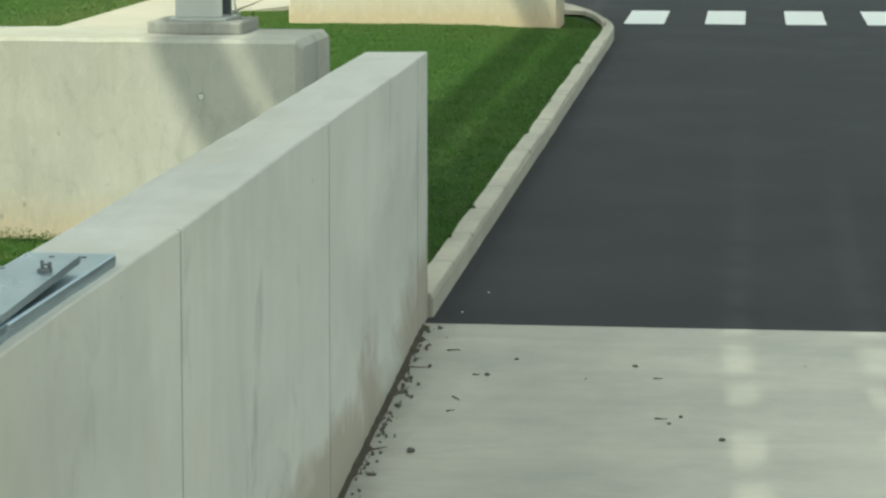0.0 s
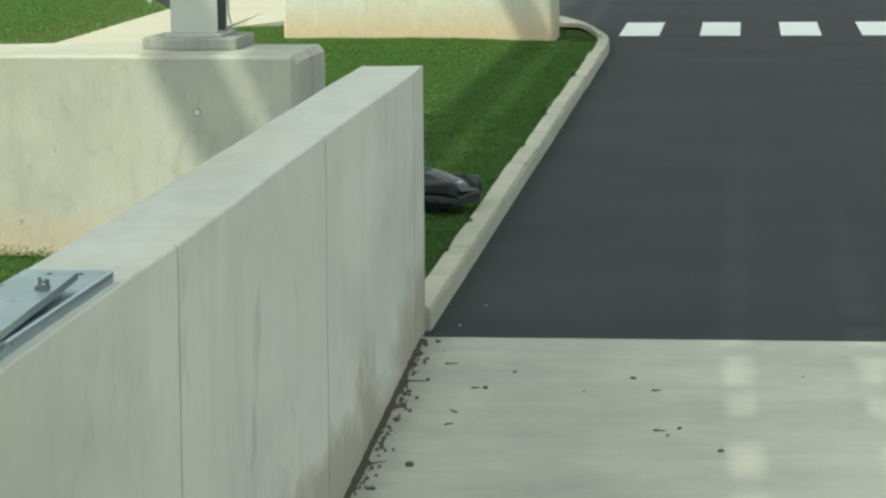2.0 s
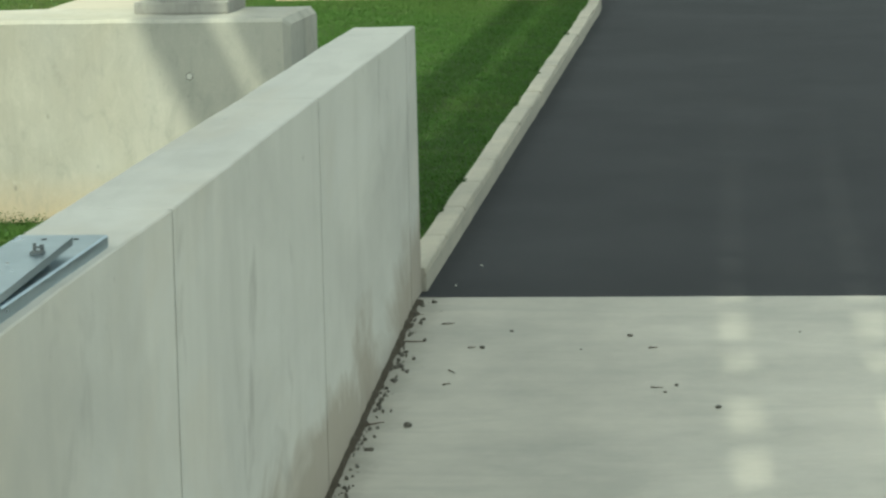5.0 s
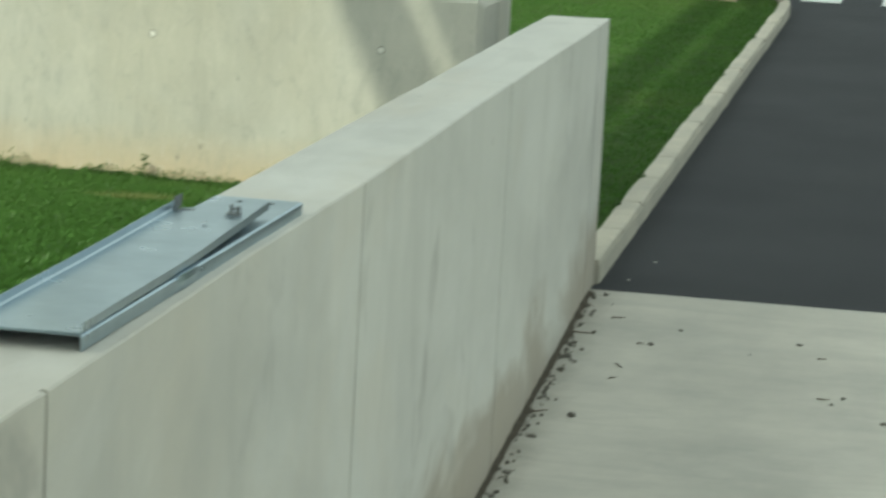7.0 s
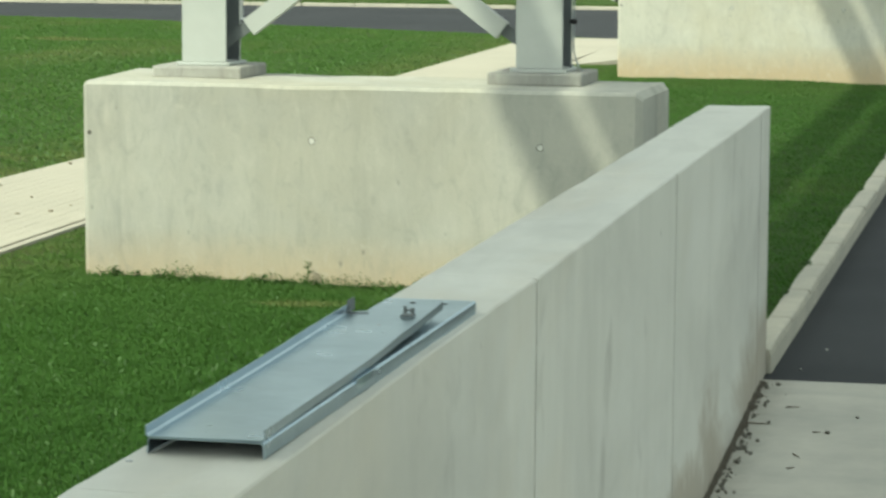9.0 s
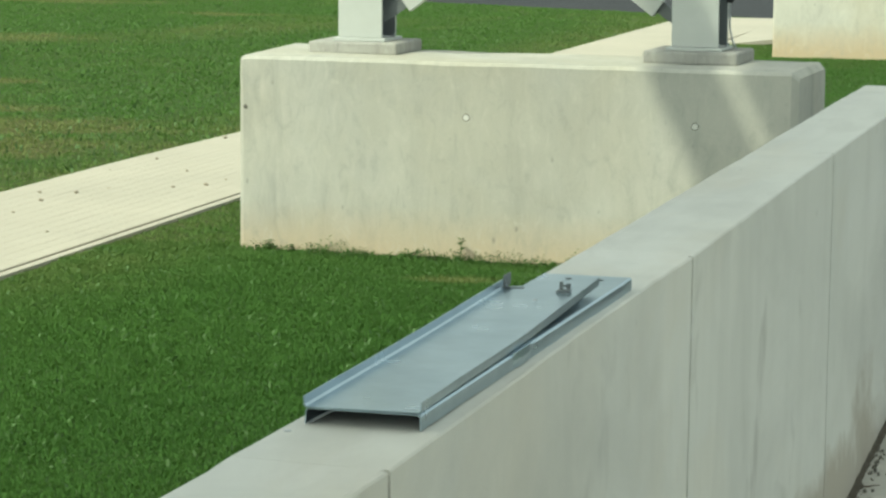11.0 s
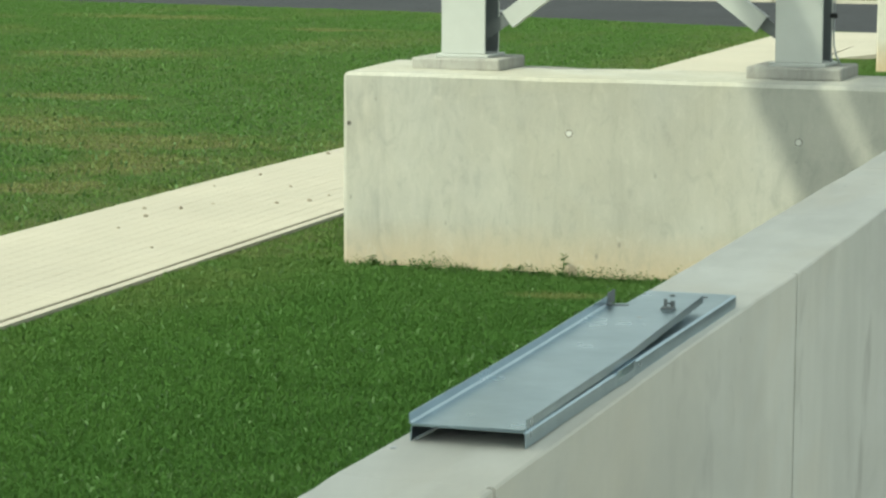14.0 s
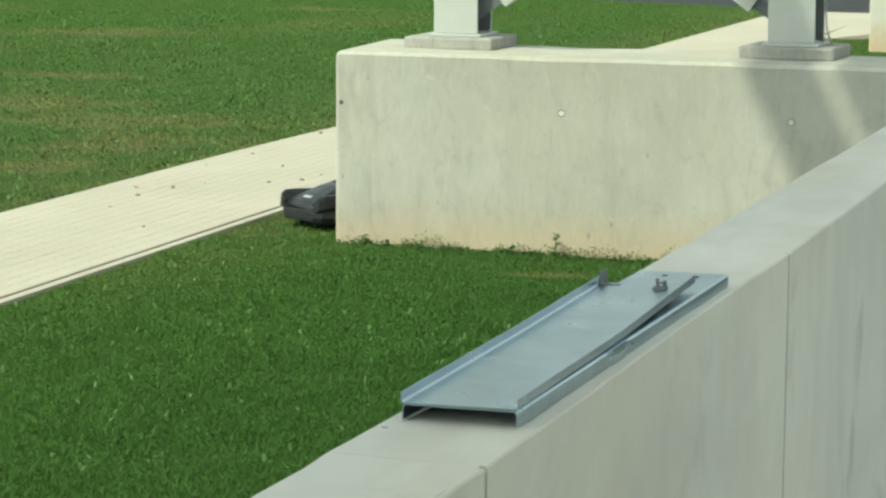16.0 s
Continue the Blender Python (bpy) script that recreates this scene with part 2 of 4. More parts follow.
def lawn_tone(n, base_a, base_b, dry, grain):
    """Green tones that drift over the lawn, painted darker on its shaded right, with dry straw patches of their own
    shape.
    """
    drift = n.span(n.noise(0.55, 4, 0.6), 0.32, 0.68)
    color = n.mix(drift, base_a, base_b)
    color = n.mix(n.calc("MULTIPLY", n.span(n.noise(4.5, 4, 0.65), 0.4, 0.68), 0.45), color, tuple(0.55 * c for c in base_a))
    color = n.mix(n.calc("MULTIPLY", n.span(n.noise(16, 4, 0.7), 0.45, 0.68), 0.5), color, tuple(0.5 * c for c in base_a))
    # shade on the right put into the colour, with yellower turf to the left
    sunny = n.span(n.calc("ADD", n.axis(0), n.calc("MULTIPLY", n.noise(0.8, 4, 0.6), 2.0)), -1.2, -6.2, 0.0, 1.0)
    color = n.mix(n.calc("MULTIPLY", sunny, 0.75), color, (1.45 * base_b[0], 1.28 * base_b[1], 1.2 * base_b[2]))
    color = n.mix(n.calc("MULTIPLY", n.span(n.noise(42, 3, 0.6), 0.52, 0.66), 0.3), color, tuple(0.42 * c for c in base_a))
    # sunlight and drier grass towards the back, both put into the colour
    sun_dry = n.span(n.calc("ADD", n.axis(1), n.calc("MULTIPLY", n.noise(1.1, 5, 0.65), -2.4)), 10.9, 12.9)
    thin = n.calc("MULTIPLY", sun_dry, n.span(n.noise(3.0, 5, 0.7), 0.35, 0.65, 0.25, 0.75))
    color = n.mix(thin, color, tuple(k * c for k, c in zip((2.3, 1.6, 1.9), base_a)))
    patch = n.noise(0.35, 5, 0.62, n.stretch(1.0, 0.55, 1, (13.2, 4.5, 0)), 0.4)
    dryness = n.calc("MULTIPLY", n.span(patch, 0.53, 0.66), n.span(n.axis(0), -6.9, -7.9, 0.2, 0.55))
    ragged = n.calc("ADD", n.noise(1.6, 5, 0.65, None, 0.6), n.calc("MULTIPLY", n.noise(9, 4, 0.7), 0.45))
    verge = n.calc("MULTIPLY", n.span(n.axis(0), -8.6, -7.6), n.span(n.axis(0), -6.9, -7.4))
    verge = n.calc("MULTIPLY", verge, n.span(n.noise(1.2, 4, 0.65), 0.36, 0.6, 0.15, 0.7))
    dryness = n.calc("MAXIMUM", dryness, verge)
    near = n.calc("MULTIPLY", n.span(n.axis(0), -4.9, -5.75), n.span(n.axis(0), -6.6, -6.3))
    near = n.calc("MULTIPLY", near, n.span(n.axis(1), 11.5, 13.2, 0.3, 1.0))
    dryness = n.calc("MAXIMUM", dryness, n.calc("MULTIPLY", near, n.span(n.noise(2.2, 5, 0.7), 0.34, 0.62, 0.1, 0.6)))
    for px, py, rx, ry in DRY_PATCHES:
        dx = n.calc("DIVIDE", n.calc("SUBTRACT", n.axis(0), px), rx)
        dy = n.calc("DIVIDE", n.calc("SUBTRACT", n.axis(1), py), ry)
        d = n.calc("SQRT", n.calc("ADD", n.calc("MULTIPLY", dx, dx), n.calc("MULTIPLY", dy, dy)))
        d = n.calc("ADD", d, n.calc("MULTIPLY", n.calc("SUBTRACT", ragged, 0.72), 2.6))
        dryness = n.calc("MAXIMUM", dryness, n.span(d, 1.15, 0.55))
    return n.mix(n.calc("MULTIPLY", dryness, grain), color, dry)


def soil_material():
    n = Nodes("turf_soil", 0.95, 0, 0.1)
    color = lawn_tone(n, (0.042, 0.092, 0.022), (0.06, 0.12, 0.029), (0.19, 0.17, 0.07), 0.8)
    color = n.mix(n.span(n.noise(70, 3, 0.7), 0.4, 0.65), color, (0.03, 0.06, 0.016))
    return n.done(color, n.noise(50, 4, 0.7), 0.03, None, 1.0)


def blade_material():
    n = Nodes("grass_blades", 0.75, 0, 0.1)
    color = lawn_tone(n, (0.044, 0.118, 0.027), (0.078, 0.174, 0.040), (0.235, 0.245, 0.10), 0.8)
    color = n.mix(n.calc("MULTIPLY", n.island(), 0.27), color, (0.112, 0.210, 0.060))
    color = n.mix(n.calc("MULTIPLY", n.span(n.island(), 0.985, 0.99), 0.6), color, (0.19, 0.25, 0.13))
    thin = n.tree.nodes.new("ShaderNodeBsdfTranslucent")
    both = n.tree.nodes.new("ShaderNodeMixShader")
    both.inputs["Fac"].default_value = 0.32
    n.put(n.mix(0.5, color, (0.11, 0.22, 0.03)), thin.inputs["Color"])
    n.put(n.shader.outputs["BSDF"], both.inputs[1])
    n.put(thin.outputs["BSDF"], both.inputs[2])
    n.put(both.outputs["Shader"], n.tree.nodes["Material Output"].inputs["Surface"])
    return n.done(color)


def plain(name, color, rough=0.6, metal=0.0, spread=0.25, grain=40, spec=0.4, local=True, relief=0.001):
    n = Nodes(name, rough, metal, spec)
    if local:
        n.local()
    c = n.mix(n.span(n.noise(grain, 4, 0.65), 0.3, 0.7), color, tuple(c * (1 - spread) for c in color))
    c = n.mix(n.calc("MULTIPLY", n.span(n.noise(grain * 0.12, 4), 0.45, 0.65), 0.5), c, tuple(c * (1 - 0.7 * spread) for c in color))
    return n.done(c, n.noise(grain * 3, 3), relief, n.span(n.noise(grain * 0.5, 3), 0.3, 0.7, rough * 0.85, min(1, rough * 1.15)))


M_APRON, M_ROAD, M_PAVING, M_KERB = apron_material(), asphalt_material(), paving_material(), kerb_material()
M_SOIL, M_BLADE = soil_material(), blade_material()
M_PAINT = plain("road_paint", (0.78, 0.79, 0.78), 0.6, 0, 0.10, 30, 0.4, False)
M_STEEL = plain("painted_steel", (0.50, 0.515, 0.49), 0.45, 0, 0.10, 5)
M_GALV = plain("galvanised_sheet", (0.40, 0.495, 0.565), 0.30, 1.0, 0.12, 9)
# shade of column recesses and lower gussets as colour; also the dark tray clips
M_RECESS = plain("dark_grey_shade_and_clips", (0.15, 0.165, 0.17), 0.6, 0, 0.2, 6)
M_SEAL = plain("joint_sealant", (0.27, 0.27, 0.25), 0.85, 0, 0.3, 30, 0.2, False)
M_ZINC = plain("dull_zinc", (0.42, 0.44, 0.45), 0.5, 0.7, 0.2, 20)
M_DARK = plain("dark_rubber", (0.02, 0.02, 0.021), 0.7)
M_SHELL = plain("graphite_plastic", (0.015, 0.0175, 0.0225), 0.34, 0, 0.12, 8, 0.38)
M_TRIM = plain("matt_black_plastic", (0.010, 0.011, 0.012), 0.55, 0, 0.15, 12)
M_BADGE = plain("silver_badge", (0.45, 0.46, 0.47), 0.3, 0.3, 0.05)
M_PLUG = plain("mortar_plug", (0.72, 0.71, 0.66), 0.8)
M_CRUMB = plain("dry_earth", (0.34, 0.30, 0.235), 0.95, 0, 0.4, 60, 0.1)
M_EARTH = plain("damp_debris", (0.11, 0.095, 0.075), 0.95, 0, 0.5, 60, 0.1, False, 0.004)
M_TWIG = plain("dry_twig", (0.10, 0.07, 0.045), 0.9, 0, 0.4, 60, 0.1)
M_STONE = plain("dark_pebble", (0.16, 0.15, 0.13), 0.85, 0, 0.4, 60, 0.2)
M_CLOVER = plain("pale_clover", (0.125, 0.215, 0.08), 0.8, 0, 0.3, 30, 0.2, False)
M_LEAF = plain("weed_leaf", (0.07, 0.145, 0.036), 0.7, 0, 0.4, 30, 0.2)
M_DECK = plain("weathered_steel_deck", (0.40, 0.41, 0.40), 0.6, 0.2, 0.2, 3)


# ---- mesh helpers ----
def part(name, bm, material, parent=None, label="", smooth=False):
    """Links a bmesh as one mesh object, under a thing or part where one is given."""
    me = bpy.data.meshes.new(name)
    bm.to_mesh(me)
    bm.free()
    me.materials.append(material)
    if smooth:
        me.polygons.foreach_set("use_smooth", [True] * len(me.polygons))
    ob = new(name, me)
    if parent is not None:
        ob.parent = parent
    if label:
        tagged(ob, label)
    return ob


def thing(name, label, category, m=None, group="", kind=""):
    ob = new(name)
    ob.empty_display_size = 0.1
    if m is not None:
        ob.matrix_basis = m
    return tagged(ob, label, category, group, kind)


def add_box(bm, lo, hi, bevel=0.0, segments=1, m=None):
    made = bmesh.ops.create_cube(bm, size=1.0)["verts"]
    size, mid = [b - a for a, b in zip(lo, hi)], [(a + b) / 2 for a, b in zip(lo, hi)]
    for v in made:
        v.co = Vector([c * s + o for c, s, o in zip(v.co, size, mid)])
    if bevel:
        edges = list({e for v in made for e in v.link_edges})
        out = bmesh.ops.bevel(bm, geom=edges, offset=bevel, segments=segments, affect="EDGES", profile=0.5)
        made = list({v for f in out["faces"] for v in f.verts} | {v for v in made if v.is_valid})
    if m is not None:
        bmesh.ops.transform(bm, matrix=m, verts=[v for v in made if v.is_valid])
    return bm


def box(lo, hi, bevel=0.0, segments=1, m=None):
    return add_box(bmesh.new(), lo, hi, bevel, segments, m)


def add_rod(bm, a, b, r, r2=None, sides=12):
    a, b = Vector(a), Vector(b)
    m = Matrix.Translation((a + b) / 2) @ (b - a).to_track_quat("Z", "Y").to_matrix().to_4x4()
    bmesh.ops.create_cone(bm, cap_ends=True, segments=sides, radius1=r, radius2=r if r2 is None else r2, depth=(b - a).length, matrix=m)
    return bm


def rod(a, b, r, r2=None, sides=12):
    return add_rod(bmesh.new(), a, b, r, r2, sides)


def loft(rings, bm=None, closed=True):
    """Skins rings of points, each with the same count; closed rings get end caps."""
    bm = bm or bmesh.new()
    rows = [[bm.verts.new(p) for p in ring] for ring in rings]
    n = len(rows[0])
    for a, b in zip(rows, rows[1:]):
        for k in range(n if closed else n - 1):
            bm.faces.new((a[k], a[(k + 1) % n], b[(k + 1) % n], b[k]))
    if closed:
        bm.faces.new(rows[0][::-1]), bm.faces.new(rows[-1])
    bmesh.ops.recalc_face_normals(bm, faces=bm.faces)
    return bm


def grid_mesh(name, xs, ys, height, material):
    """One sheet over the lines xs and ys."""
    verts = [(x, y, height(x, y)) for y in ys for x in xs]
    w = len(xs)
    faces = [(j * w + i, j * w + i + 1, (j + 1) * w + i + 1, (j + 1) * w + i) for j in range(len(ys) - 1) for i in range(w - 1)]
    me = bpy.data.meshes.new(name)
    me.from_pydata(verts, [], faces)
    me.materials.append(material)
    return new(name, me)


def steps(a, b, d):
    n = max(1, round((b - a) / d))
    return [a + (b - a) * k / n for k in range(n + 1)]


# ---- the lie of the land ----
ROAD_Z, KERB_Z, KERB_X = -0.22, -0.10, -1.43
PATH_L, PATH_R = -7.43, -5.95
WALL_L, WALL_R, WALL_END, WALL_TOP = -1.745, -1.45, 13.09, 1.04
BORDER_Y = 12.93
EDGE = [(-1.50, 29.6), (-1.56, 31.0), (-1.68, 32.0), (-1.85, 32.9), (-2.10, 33.8), (-2.45, 34.6), (-3.0, 35.5), (-4.0, 36.6), (-5.2, 37.6),
        (-6.4, 38.35), (-8.0, 39.0), (-10.5, 40.0), (-14.0, 41.4), (-18.0, 42.3), (-30.0, 44.0), (-60.0, 45.0), (-500.0, 46.0)]


def edge_y(x):
    """How far the lawn reaches before the cross road."""
    for (x0, y0), (x1, y1) in zip(EDGE, EDGE[1:]):
        if x1 <= x <= x0:
            return y0 + (y1 - y0) * (x - x0) / (x1 - x0)
    return EDGE[0][1]


def smooth(v):
    v = min(1.0, max(0.0, v))
    return v * v * (3 - 2 * v)


def lawn_z(x, y):
    a, b, c = smooth((x + 3.4) / 1.8), smooth((y - 10.5) / 3.0), smooth((y - 17.0) / 9.0)
    sunk = 0.09 if PATH_L + 0.003 < x < PATH_R - 0.003 and y < 37.8 else 0.0
    return -0.112 * (1 - (1 - a * b) * (1 - 0.62 * c)) - 0.013 - sunk


def apron_z(y):
    return ROAD_Z + 0.0654 * (y - BORDER_Y)


def build_ground():
    """The one sheet of earth, cut down under the ramp and the roads."""
    xs = [-600, -200, -90, -50] + steps(-34, -8, 0.65) + [-7.7, PATH_L - 0.002, PATH_L + 0.01, -6.7, PATH_R - 0.01, PATH_R + 0.002] + steps(-5.8, -1.60, 0.2) + [-1.555, -1.545, -0.5, 2, 7.0, 7.01, 20, 60, 200, 600]
    rows = [-80.0, -20.0] + steps(-6, 13.0, 0.5)
    far = [0.02, 0.08, 0.15, 0.25, 0.35, 0.45, 0.55, 0.65, 0.75, 0.82, 0.88, 0.93, 0.97, 0.995]
    verts, w = [], len(xs)
    for y in rows:
        for x in xs:
            verts.append((x, y, lawn_z(x, y) if x <= -1.55 else (-0.1 if x > 7.005 else -2.2 if y < 12.9 else -0.6)))
    for f in far + [1.0, 1.0004]:
        for x in xs:
            top = edge_y(max(-500, x)) if x <= -1.545 else 29.6
            y = 13.0 + (top - 13.0) * f
            low = x > -1.55 or f > 1
            verts.append((x, y, -0.1 if x > 7.005 else -0.6 if low else lawn_z(x, y)))
    for y, z in ((49.6, -0.6), (49.65, -0.12), (53, 0.05), (60, 0.3), (90, 0.6), (300, 1.0), (1500, 0.0)):
        for x in xs:
            verts.append((x, y, z))
    n = len(verts) // w
    faces = [(j * w + i, j * w + i + 1, (j + 1) * w + i + 1, (j + 1) * w + i) for j in range(n - 1) for i in range(w - 1)]
    me = bpy.data.meshes.new("ground")
    me.from_pydata(verts, [], faces)
    me.materials.append(M_SOIL)
    tagged(new("ground", me), "green turf ground with dry straw patches reaching to the horizon", "ground", kind="structure")


build_ground()
road = grid_mesh("road", [-300, -60, -20, -8, -1.3, 0, 2, 4, 7.1], [BORDER_Y, 14, 20, 28, 33, 38, 44, 49.75], lambda x, y: ROAD_Z, M_ROAD)
tagged(road, "dark smooth asphalt road leading to a cross road", "road", kind="structure")
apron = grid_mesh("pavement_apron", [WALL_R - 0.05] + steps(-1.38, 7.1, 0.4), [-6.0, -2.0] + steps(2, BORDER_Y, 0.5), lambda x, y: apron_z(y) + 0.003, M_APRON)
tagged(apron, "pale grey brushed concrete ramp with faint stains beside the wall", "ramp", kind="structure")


# ---- retaining wall in cast panels ----
def wall_ring(y, seed):
    """The cross-section of the wall at y, with slightly uneven arrises."""
    j = [0.005 * noise.noise((0.9 * y + seed + 7.3 * k, 2.1 * k, 0.0)) + 0.0035 * noise.noise((6 * y + 3.1 * k, seed, 1.0)) for k in range(8)]
    c, top = 0.004, WALL_TOP + 0.0125 * smooth((y - 5.5) / 7.5)
    return [(WALL_L + j[0], y, -1.7), (WALL_L + j[1], y, top - c + j[2]), (WALL_L + c + j[1], y, top + j[2]),
            (-1.60, y, top + 0.3 * j[3]), (WALL_R - c + j[4], y, top + j[5]), (WALL_R + j[4], y, top - c + j[5]),
            (WALL_R + 0.5 * j[6], y, 0.3), (WALL_R + j[7], y, -1.7)]


def build_wall():
    wall = tagged(part("wall_ramp", box((WALL_L + 0.02, -5.9, -1.7), (WALL_R - 0.012, WALL_END - 0.02, WALL_TOP - 0.0015)), M_WALL),
                  "long grey cast concrete retaining wall between lawn and ramp", "retaining wall", kind="structure")
    joints = [-5.95, -0.9, 1.82, 4.55, 7.32, 9.99, 12.70, WALL_END]
    for k, (a, b) in enumerate(zip(joints, joints[1:])):
        part("wall_panel", loft([wall_ring(y, 0.0) for y in steps(a + 0.009, b - (0.009 if b < WALL_END else 0), 0.12)]), M_WALL, wall)
    for b in joints[1:-1]:
        fill = [[(min(x, WALL_R - 0.011), y, z - 0.0006) for x, y, z in wall_ring(y, 0.0)] for y in (b - 0.0088, b + 0.0088)]
        part("joint_fill", loft(fill), M_WALL, wall)
        part("joint_seal", box((WALL_R - 0.02, b - 0.0085, -1.5), (WALL_R - 0.006, b + 0.0085, WALL_TOP - 0.006)), M_SEAL, wall)


build_wall()


# ---- kerbs, piece by piece ----
def kerb_stone(length, seed):
    """A kerbstone lying along y, its road side towards +x, rounded on that edge."""
    rnd = random.Random(seed)
    rings = []
    for y in (0.006, 0.03, length * 0.35, length * 0.7, length - 0.03, length - 0.006):
        e = 0.006 if y in (0.006, length - 0.006) else 0.0
        d = rnd.uniform(-0.004, 0.004)
        rings.append([(-0.12 + e, y, -0.22), (-0.12 + e + d, y, -0.006 - e), (-0.11 + d, y, -e), (-0.014 + d, y, d * 0.5 - e), (-0.004 + d, y, -0.004 - e),
                      (0.0 - e + d, y, -0.014), (0.006 - e, y, -0.13), (0.006 - e, y, -0.22)])
    return loft(rings)


def build_kerb():
    kerb = tagged(part("kerb", box((KERB_X - 0.11, WALL_END + 0.02, -0.5), (KERB_X + 0.005, 29.5, KERB_Z - 0.03)), M_KERB),
                  "pale concrete kerb between lawn and asphalt road", "kerb", kind="structure")
    shapes = []
    for k in range(4):
        ob = part("kerbstone", kerb_stone(0.995, k), M_KERB, kerb)
        ob.matrix_basis = pose(KERB_X, WALL_END + 0.01 + k, KERB_Z)
        shapes.append(ob.data)
    rnd = random.Random(4)
    for k in range(4, 17):
        ob = new("kerbstone", shapes[rnd.randrange(4)])
        ob.parent = kerb
        ob.matrix_basis = pose(KERB_X + rnd.uniform(-0.006, 0.006), WALL_END + 0.01 + k, KERB_Z + rnd.uniform(-0.005, 0.005), 0, 0, rnd.uniform(-0.35, 0.35))
    # round the corner into the cross road
    line = [Vector((KERB_X, WALL_END + 17.0, 0))] + [Vector((x + 0.12, y + 0.06, 0)) for x, y in EDGE[1:14]]
    at, k, left = line[0], 1, []
    while k < len(line) and len(left) < 44:
        need, here = 0.6 if len(left) < 10 else 1.0, at
        while k < len(line) and (line[k] - here).length < need:
            need -= (line[k] - here).length
            here, k = line[k], k + 1
        if k >= len(line):
            break
        end = here + (line[k] - here).normalized() * need
        left.append((at, end))
        at = end
    short = part("kerbstone", kerb_stone(0.59, 9), M_KERB, kerb)
    placed = False
    for a, b in left:
        d = b - a
        ob = short if not placed else new("kerbstone", short.data if d.length < 0.8 else shapes[0])
        placed = True
        ob.parent = kerb
        ob.matrix_basis = pose(a.x, a.y, KERB_Z, 0, 0, math.degrees(math.atan2(-d.x, d.y)))
    far = tagged(part("kerb_far", box((-60, 49.68, -0.5), (6, 49.8, KERB_Z - 0.09)), M_KERB), "straight pale kerb on the far side of the cross road", "kerb", kind="structure")
    for k in range(40):
        ob = new("kerbstone", shapes[k % 4])
        ob.parent = far
        ob.matrix_basis = pose(-38 + k, 49.6, KERB_Z - 0.055, 0, 0, -90)


build_kerb()


# ---- zebra crossing ----
for k in range(6):
    x = -1.435 + 0.951 * k
    bar = box((x, 33.05 + 0.02 * k, ROAD_Z + 0.001), (x + 0.475, 35.38 + 0.04 * k, ROAD_Z + 0.006), 0.002)
    tagged(part("zebra_stripe", bar, M_PAINT), "white painted crossing stripe on dark asphalt", "road marking", "zebra crossing")


# ---- footpath of small cream pavers with an edging strip ----

def paver(bm, x, y, z, s=0.1985):
    """One square paver with four low pads."""
    h, g = s / 2, 0.016
    add = bm.verts.new
    low = [add((x + i * h, y + j * h, z - 0.05)) for i, j in ((-1, -1), (1, -1), (1, 1), (-1, 1))]
    top = [add((x + i * h, y + j * h, z - 0.0025)) for i, j in ((-1, -1), (1, -1), (1, 1), (-1, 1))]
    for k in range(4):
        bm.faces.new((low[k], low[(k + 1) % 4], top[(k + 1) % 4], top[k]))
    bm.faces.new(top)
    for i in (-1, 1):
        for j in (-1, 1):
            a, b, c = g / 2, h - 0.004, 0.008
            base = [add((x + i * u, y + j * v, z - 0.0025)) for u, v in ((a, a), (b, a), (b, b), (a, b))]
            pad = [add((x + i * u, y + j * v, z)) for u, v in ((a + c, a + c), (b - c, a + c), (b - c, b - c), (a + c, b - c))]
            order = (lambda f: f) if i * j > 0 else (lambda f: f[::-1])
            for k in range(4):
                bm.faces.new(order((base[k], base[(k + 1) % 4], pad[(k + 1) % 4], pad[k])))
            bm.faces.new(order(tuple(pad)))


def path_dip(y):
    return -0.0694 * smooth((y - 17.0) / 9.0)


